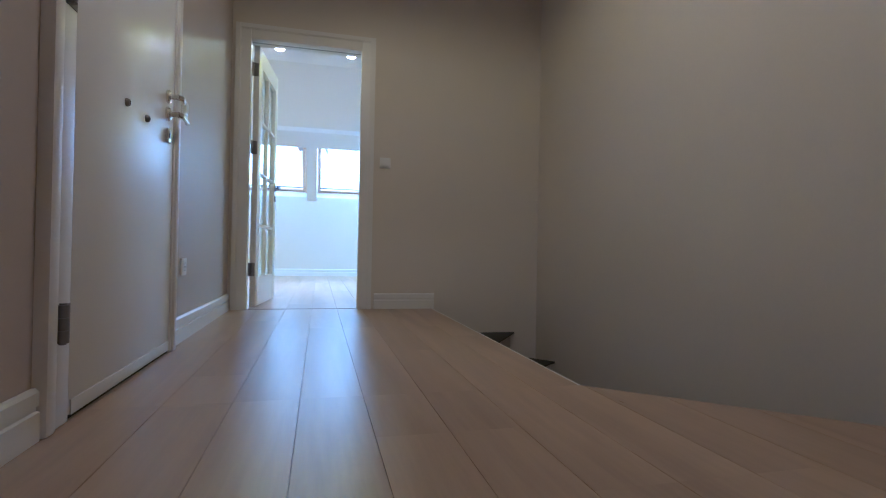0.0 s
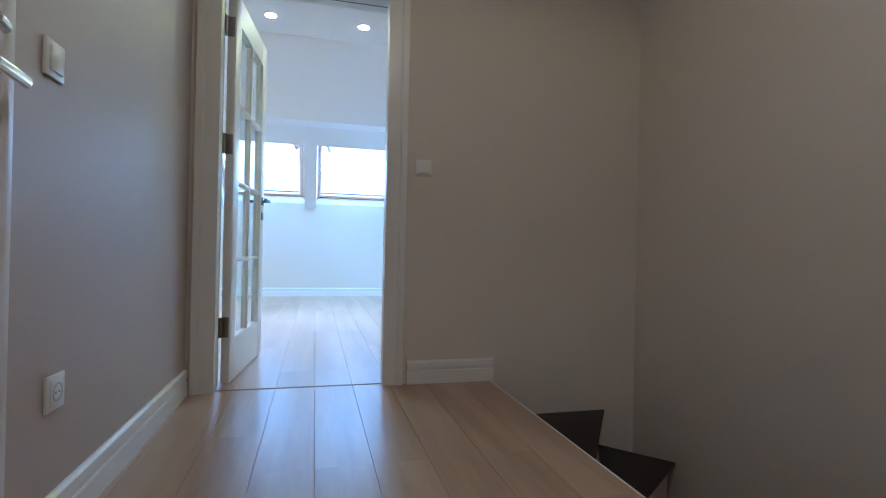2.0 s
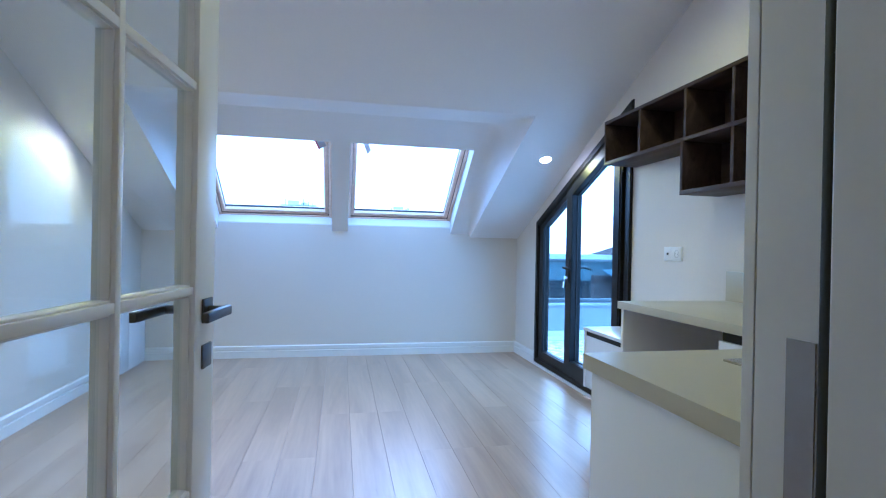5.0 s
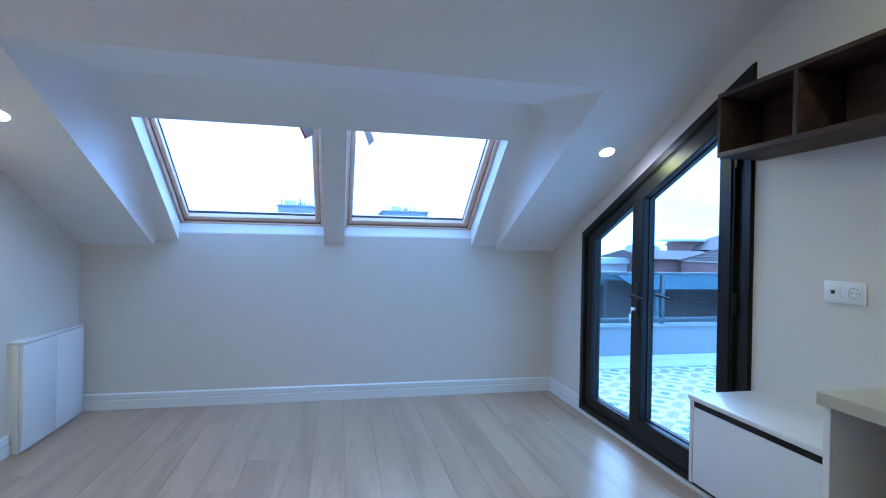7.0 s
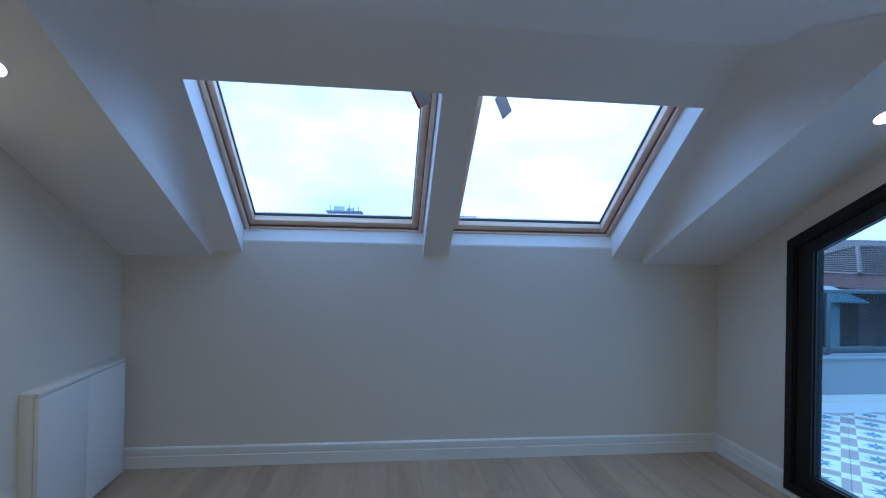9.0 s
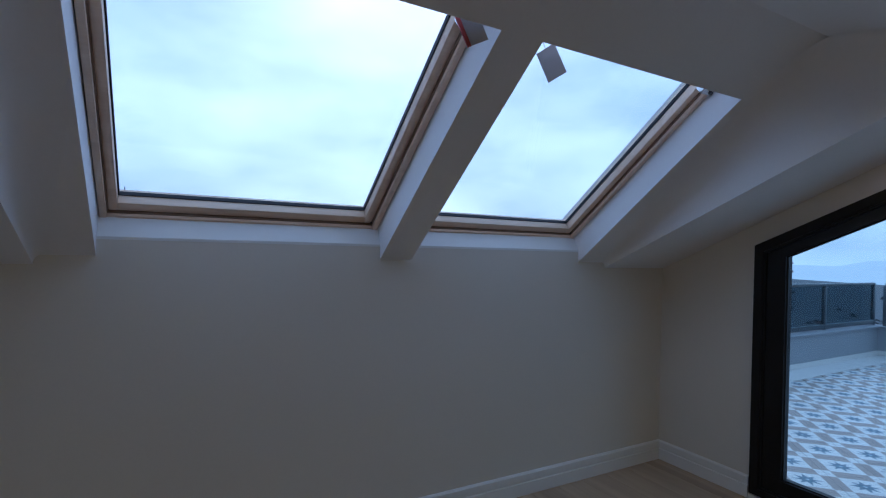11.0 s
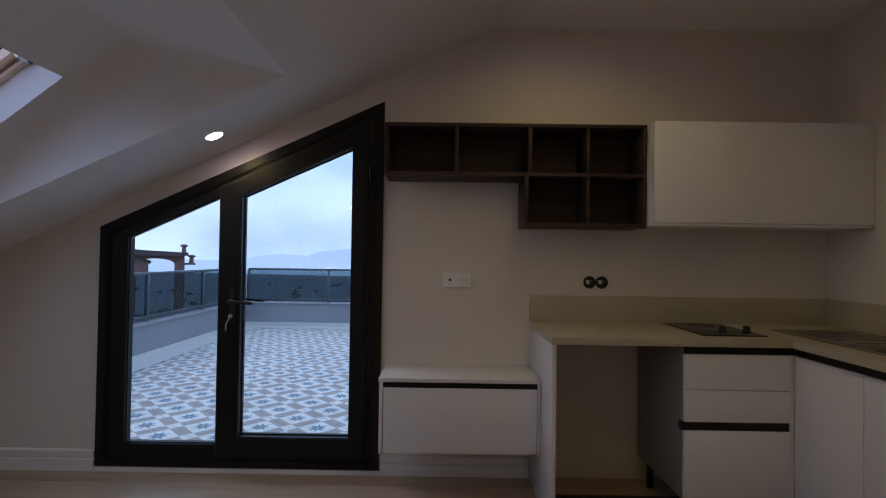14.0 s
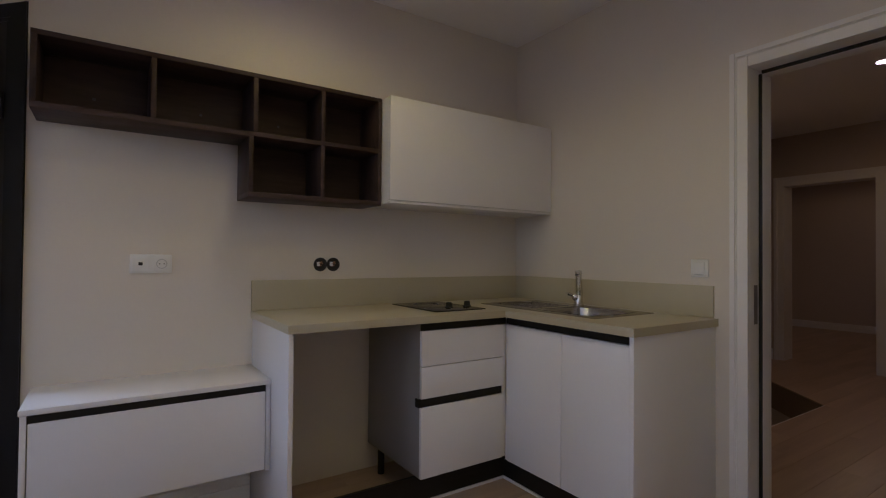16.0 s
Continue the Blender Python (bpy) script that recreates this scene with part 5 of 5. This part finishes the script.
def veranda():
    root = thing("veranda", (11.5, 15.0, -14), "brick veranda with pale columns and a grey sloping awning", "veranda")
    part("wall", bx(8.9, 13.55, 15.2, 15.4, -14, 0.30), BRICK, root, "", False)
    for x in (10.2, 12.7):
        part("column", bx(x - 0.14, x + 0.14, 14.36, 14.64, -14, 0.10), PALE, root, "pale column")
    part("awning", prism(bmesh.new(), "x", 9.2, 13.4, [(15.2, 0.50), (14.0, 0.13), (14.0, 0.10), (15.2, 0.46)]), RENDER_GREY, root, "grey sloping awning", False)
    part("base_wall", bx(8.9, 13.55, 13.9, 14.3, -14, -2.2), BRICK, root, "", False)


veranda()
hip_house()


def flat_block(name, x0, x1, y0, y1, top, floor_h, label, mat=PALE, cols=4, rows=3):
    root = thing(name, ((x0 + x1) / 2, (y0 + y1) / 2, -14), label, "building")
    part("wall", bx(x0, x1, y0, y1, -14, top), mat, root, "", False)
    part("roof_edge", bx(x0 - 0.2, x1 + 0.2, y0 - 0.2, y1 + 0.2, top, top + 0.25), mat, root, "", False)
    w = (x1 - x0) / cols
    for i in range(cols):
        for j in range(rows):
            z = top - (j + 1) * floor_h + 0.7
            part("window", bx(x0 + (i + 0.25) * w, x0 + (i + 0.75) * w, y0 - 0.06, y0 - 0.01, z, z + 1.4), WIN, root, "dark window")
    return root


b = flat_block("apartment_building", 9.0, 14.9, 20, 26, 0.70, 3.0, "pale flat-roofed block with satellite dishes")
for x, y in ((13.1, 20.6), (13.65, 20.4), (14.3, 20.7)):
    d = thing("satellite_dish", (x, y, 0.95), "pale round satellite dish on a roof", "satellite dish", "satellite dishes")
    part("mast", rod(bmesh.new(), (x, y, 0.95), (x, y, 1.15), 0.03, n=8), RAIL, d)
    part("dish", lathe(bmesh.new(), (x, y - 0.06, 1.22), (-0.3, -1, 0.35), [(0, -0.02), (0.18, 0.02), (0.30, 0.08), (0.29, 0.10), (0.18, 0.04), (0, 0.0)], 20), PALE, d)
fl = thing("flag", (14.1, 20.8, 0.95), "small red flag on a roof mast", "flag")
part("mast", rod(bmesh.new(), (14.1, 20.8, 0.95), (14.1, 20.8, 1.72), 0.02, n=8), RAIL, fl)
bm = bmesh.new()
for i in range(6):
    prism(bm, "z", 1.40 + 0.01 * i, 1.70 - 0.012 * i, [(14.1 + i * 0.055, 20.8 + 0.05 * math.sin(i)), (14.155 + i * 0.055, 20.8 + 0.05 * math.sin(i + 1)), (14.155 + i * 0.055, 20.82 + 0.05 * math.sin(i + 1)), (14.1 + i * 0.055, 20.82 + 0.05 * math.sin(i))])
part("cloth", bm, CARD_RED, fl)
tw = thing("antenna_tower", (28.35, 38, -14), "thin lattice radio tower", "tower")
for dx, dy in ((-0.3, -0.3), (0.3, -0.3), (0, 0.35)):
    part("leg", rod(bmesh.new(), (28.35 + dx, 38 + dy, -14), (28.35 + dx, 38 + dy, 1.9), 0.06, n=6), RAIL, tw)
for z, w in ((0.0, 0.4), (0.6, 0.4), (1.2, 0.4), (1.75, 0.65)):
    part("platform", bx(28.35 - w, 28.35 + w, 37.5, 38.5, z, z + 0.15), RAIL, tw)
flat_block("apartment_building", -8.7, -3.6, 80, 90, 7.1, 3.0, "far grey apartment block behind the roofs", RENDER_GREY, 5, 4)
flat_block("apartment_building", 7.5, 14.8, 82, 92, 6.9, 3.0, "far grey apartment block behind the roofs", RENDER_GREY, 5, 4)
for base, top, y in ((-8.4, 7.35, 80.5), (8.3, 7.15, 82.5)):
    c = thing("roof_plant_room", (base + 2, y + 1, top), "grey plant room and masts on a far roof", "roof structure", "far roof structures")
    part("hut", bx(base + 0.6, base + 2.2, y, y + 2, top, top + 0.7), PALE, c, "", False)
    for d, h in ((0.1, 0.9), (2.9, 1.1), (3.6, 0.6), (4.3, 0.8)):
        part("mast", bx(base + d, base + d + 0.12, y, y + 0.12, top, top + h), RAIL, c)
    part("tank", rod(bmesh.new(), (base + 3.0, y + 1, top), (base + 3.0, y + 1, top + 0.5), 0.5, n=12), PALE, c)
pg = thing("pergola", (20.6, 13.4, -14), "brown arched roof pergola with clay chimney pots", "pergola")
turn = Matrix(((-0.53, 0.85, 0, 20.6), (0.85, 0.53, 0, 13.4), (0, 0, 1, 0), (0, 0, 0, 1)))


def pergola_part(name, bm, mat, label="", smooth=False):
    bmesh.ops.transform(bm, matrix=turn, verts=bm.verts[:])
    return part(name, bm, mat, pg, label, smooth)


pergola_part("post", bx(0, 0.36, 0, 0.4, -14, 1.16), BRICK)
pergola_part("wall", bx(1.75, 4.2, 0, 0.4, -14, 1.16), BRICK)
arch = [(0.36, 1.16), (0.36, 0.80)] + [(1.055 - 0.695 * math.cos(math.pi * i / 12), 0.80 + 0.24 * math.sin(math.pi * i / 12)) for i in range(1, 12)] + [(1.75, 0.80), (1.75, 1.16)]
pergola_part("arch", prism(bmesh.new(), "y", 0.02, 0.38, arch), BRICK)
pergola_part("roof", prism(bmesh.new(), "y", -0.3, 0.7, [(-0.12, 1.161), (4.3, 1.161), (4.3, 1.62), (3.0, 1.52), (1.5, 1.38), (-0.12, 1.30)]), ROOF, "brown tiled roof edge")
for u, z in ((0.02, 1.30), (-0.28, 0.86)):
    pergola_part("chimney_pot", lathe(bmesh.new(), (u, 0.2, z), (0, 0, 1), [(0, 0), (0.10, 0), (0.08, 0.16), (0.08, 0.24), (0.15, 0.27), (0.15, 0.31), (0.06, 0.36), (0, 0.36)], 12), BRICK, "clay chimney pot", True)
pergola_part("pot_bracket", bx(-0.42, 0.0, 0.1, 0.3, 0.78, 0.86), BRICK)

# many small house blocks on the slope
bm = bmesh.new()
rnd = random.Random(5)
for i in range(700):
    az, d = radians(rnd.uniform(-40, 125)), rnd.uniform(70, 950)
    x, y = d * math.sin(az), d * math.cos(az)
    w, q, h = rnd.uniform(3, 6), rnd.uniform(3, 6), rnd.uniform(2, 4)
    z = hill(x, y) - 1
    box(bm, x, x + w, y, y + q, z, z + h, index=rnd.choice((0, 0, 0, 0, 0, 0, 0, 1)))
    prism(bm, "x", x - 0.3, x + w + 0.3, [(y - 0.3, z + h), (y + q + 0.3, z + h), (y + q / 2, z + h + 1.6)])
far = part("far_houses", bm, [TOWN, BRICK], at=(0, 0, -14), smooth=False)
tagged(far, "small houses scattered on the far slope", "houses", kind="stuff")


# ---- floor boards ----
def clip(poly, half):
    """Keep the part of a polygon where a*x + b*y <= c."""
    a, b, c = half
    out = []
    for (x0, y0), (x1, y1) in zip(poly, poly[1:] + poly[:1]):
        s0, s1 = a * x0 + b * y0 - c, a * x1 + b * y1 - c
        if s0 <= 0:
            out.append((x0, y0))
        if (s0 < 0 < s1) or (s1 < 0 < s0):
            t = s0 / (s0 - s1)
            out.append((x0 + (x1 - x0) * t, y0 + (y1 - y0) * t))
    return out


floor = structure("floor", bx(XL - 0.05, XR, 0.03, YN + 0.05, -0.25, -0.012), SEAM, "pale oak laminate floor of the attic room")
bm = bmesh.new()
prism(bm, "z", -0.25, -0.012, [(HXL - 0.1, -7.6), (4.6, -7.6), (4.6, HBACK), (3.6, HBACK), (3.6, -3.1), (XR, -3.1), (1.5, -2.32), (1.5, 0.03), (HXL - 0.1, 0.03)])
floor_hall = structure("floor_hall", bm, SEAM, "oak laminate floor of the hall round the stair opening")
PW, P0 = 0.1865, 0.0235
# diagonal edge of the stair opening as a half plane
DX, DY = XR - 1.5, -3.1 + 2.32
DIAG = (-DY, DX, -DY * 1.5 + DX * -2.32)
PLANKS = {}


def plank(outline, parent):
    g, e = 0.0004, 0.0
    cx, cy = sum(p[0] for p in outline) / len(outline), sum(p[1] for p in outline) / len(outline)
    local = tuple((round(x - cx, 4), round(y - cy, 4)) for x, y in outline)
    me = PLANKS.get(local)
    if me is None:
        me = PLANKS[local] = bpy.data.meshes.new("plank")
        k = len(local)
        inset = [(x - math.copysign(g, x), y - math.copysign(e, y)) for x, y in local]
        verts = [(x, y, -0.012) for x, y in inset] + [(x, y, -0.0012) for x, y in inset] + [(x - math.copysign(0.0006, x), y, 0) for x, y in inset]
        faces = [tuple(range(2 * k, 3 * k))]
        for lv in (0, k):
            faces += [(lv + i, lv + (i + 1) % k, lv + k + (i + 1) % k, lv + k + i) for i in range(k)]
        me.from_pydata(verts, [], faces)
        me.materials.append(OAK)
        me.update()
    ob = new("plank", me)
    ob.parent = parent
    ob.location = (cx, cy, 0)


def lay(x0, x1, y0, y1, parent, seed, halves=()):
    r = random.Random(seed)
    i = math.floor((x0 - P0) / PW)
    while P0 + i * PW < x1:
        a, b = max(x0, P0 + i * PW), min(x1, P0 + (i + 1) * PW)
        y = y0 - r.choice((0.0, 0.35, 0.7, 1.05))
        while y < y1:
            c, d = max(y0, y), min(y1, y + 1.38)
            if d - c > 0.02 and b - a > 0.01:
                poly = [(a, c), (b, c), (b, d), (a, d)]
                for h in halves:
                    poly = clip(poly, h) if poly else poly
                if len(poly) > 2:
                    plank(poly, parent)
            y += 1.38
        i += 1


lay(XL, XR, 0.034, YN, floor, 3)
lay(HXL, 1.5, -2.32, 0.02, floor_hall, 7)
lay(HXL, XR, HBACK, -2.32, floor_hall, 8, [DIAG])
lay(XR, 3.6, HBACK, -3.1, floor_hall, 9)
lay(0.6, 4.6, -7.6, HBACK, floor_hall, 10)

# ---- terrace tiles: a slate star in a white square, laid at 45 degrees ----
S = 0.300


def tile_mesh():
    me = bpy.data.meshes.new("tile")
    v, f, mi = [], [], []

    def poly(pts, z, m):
        k = len(v)
        v.extend((x, y, z) for x, y in pts)
        f.append(tuple(range(k, k + len(pts))))
        mi.append(m)

    h = S / 2 - 0.0012
    sq = [(-h, -h), (h, -h), (h, h), (-h, h)]
    poly(sq, 0.0, 1)
    for (a, b), (c, d) in zip(sq, sq[1:] + sq[:1]):
        k = len(v)
        v.extend(((a, b, -0.012), (c, d, -0.012), (c, d, 0.0), (a, b, 0.0)))
        f.append((k, k + 1, k + 2, k + 3))
        mi.append(1)
    w = 0.102
    poly([(-w, -w), (w, -w), (w, w), (-w, w)], 0.0006, 0)
    for sx in (-1, 1):
        for sy in (-1, 1):
            pts = [(sx * h, sy * h), (sx * w, sy * h), (sx * w, sy * w), (sx * h, sy * w)]
            poly(pts if sx * sy > 0 else pts[::-1], 0.0006, 0)
    star = []
    for i in range(16):
        a = math.pi * i / 8
        r = (0.088 if i % 4 == 0 else 0.080) if i % 2 == 0 else 0.036
        star.append((r * math.cos(a), r * math.sin(a)))
    poly(star, 0.0012, 2)
    poly([(0.012 * math.cos(a), 0.012 * math.sin(a)) for a in (math.pi * i / 4 for i in range(8))], 0.0016, 3)
    me.from_pydata(v, [], f)
    for m in (TILE_WHITE, TILE_BROWN, TILE_BLUE, TILE_PALE):
        me.materials.append(m)
    me.polygons.foreach_set("material_index", mi)
    me.update()
    return me


tiles = structure("terrace_floor", bx(XR + 0.13, TX, -2.99, TY, TZ - 0.0135, TZ - 0.0115), GROUT, "patterned cement tiles of the terrace, wet in places")
TILE = tile_mesh()
ORIGIN, C45 = Vector((3.455, 3.498)), math.sqrt(0.5)
near, rest = [], []
for i in range(-40, 41):
    for j in range(-40, 41):
        x, y = ORIGIN.x + (i - j) * S * C45, ORIGIN.y + (i + j) * S * C45
        if XR + 0.30 < x < TX - 0.38 and -2.8 < y < TY - 0.38:
            near.append((x, y)) if x < 6.4 and y > 1.4 else rest.append((x, y))
for x, y in near[:300]:
    ob = new("tile", TILE)
    ob.parent = tiles
    ob.location, ob.rotation_euler = (x, y, TZ), (0, 0, radians(45))
v, f, mi = [], [], []
for x, y in rest + near[300:]:
    k = len(v)
    for p in TILE.vertices:
        v.append((x + (p.co.x - p.co.y) * C45, y + (p.co.x + p.co.y) * C45, TZ + p.co.z))
    for q in TILE.polygons:
        f.append(tuple(k + a for a in q.vertices))
        mi.append(q.material_index)
me = bpy.data.meshes.new("far_tiles")
me.from_pydata(v, [], f)
for m in (TILE_WHITE, TILE_BROWN, TILE_BLUE, TILE_PALE):
    me.materials.append(m)
me.polygons.foreach_set("material_index", mi)
me.update()
ft = new("far_tiles", me)
ft.parent = tiles
tagged(ft, kind="stuff")
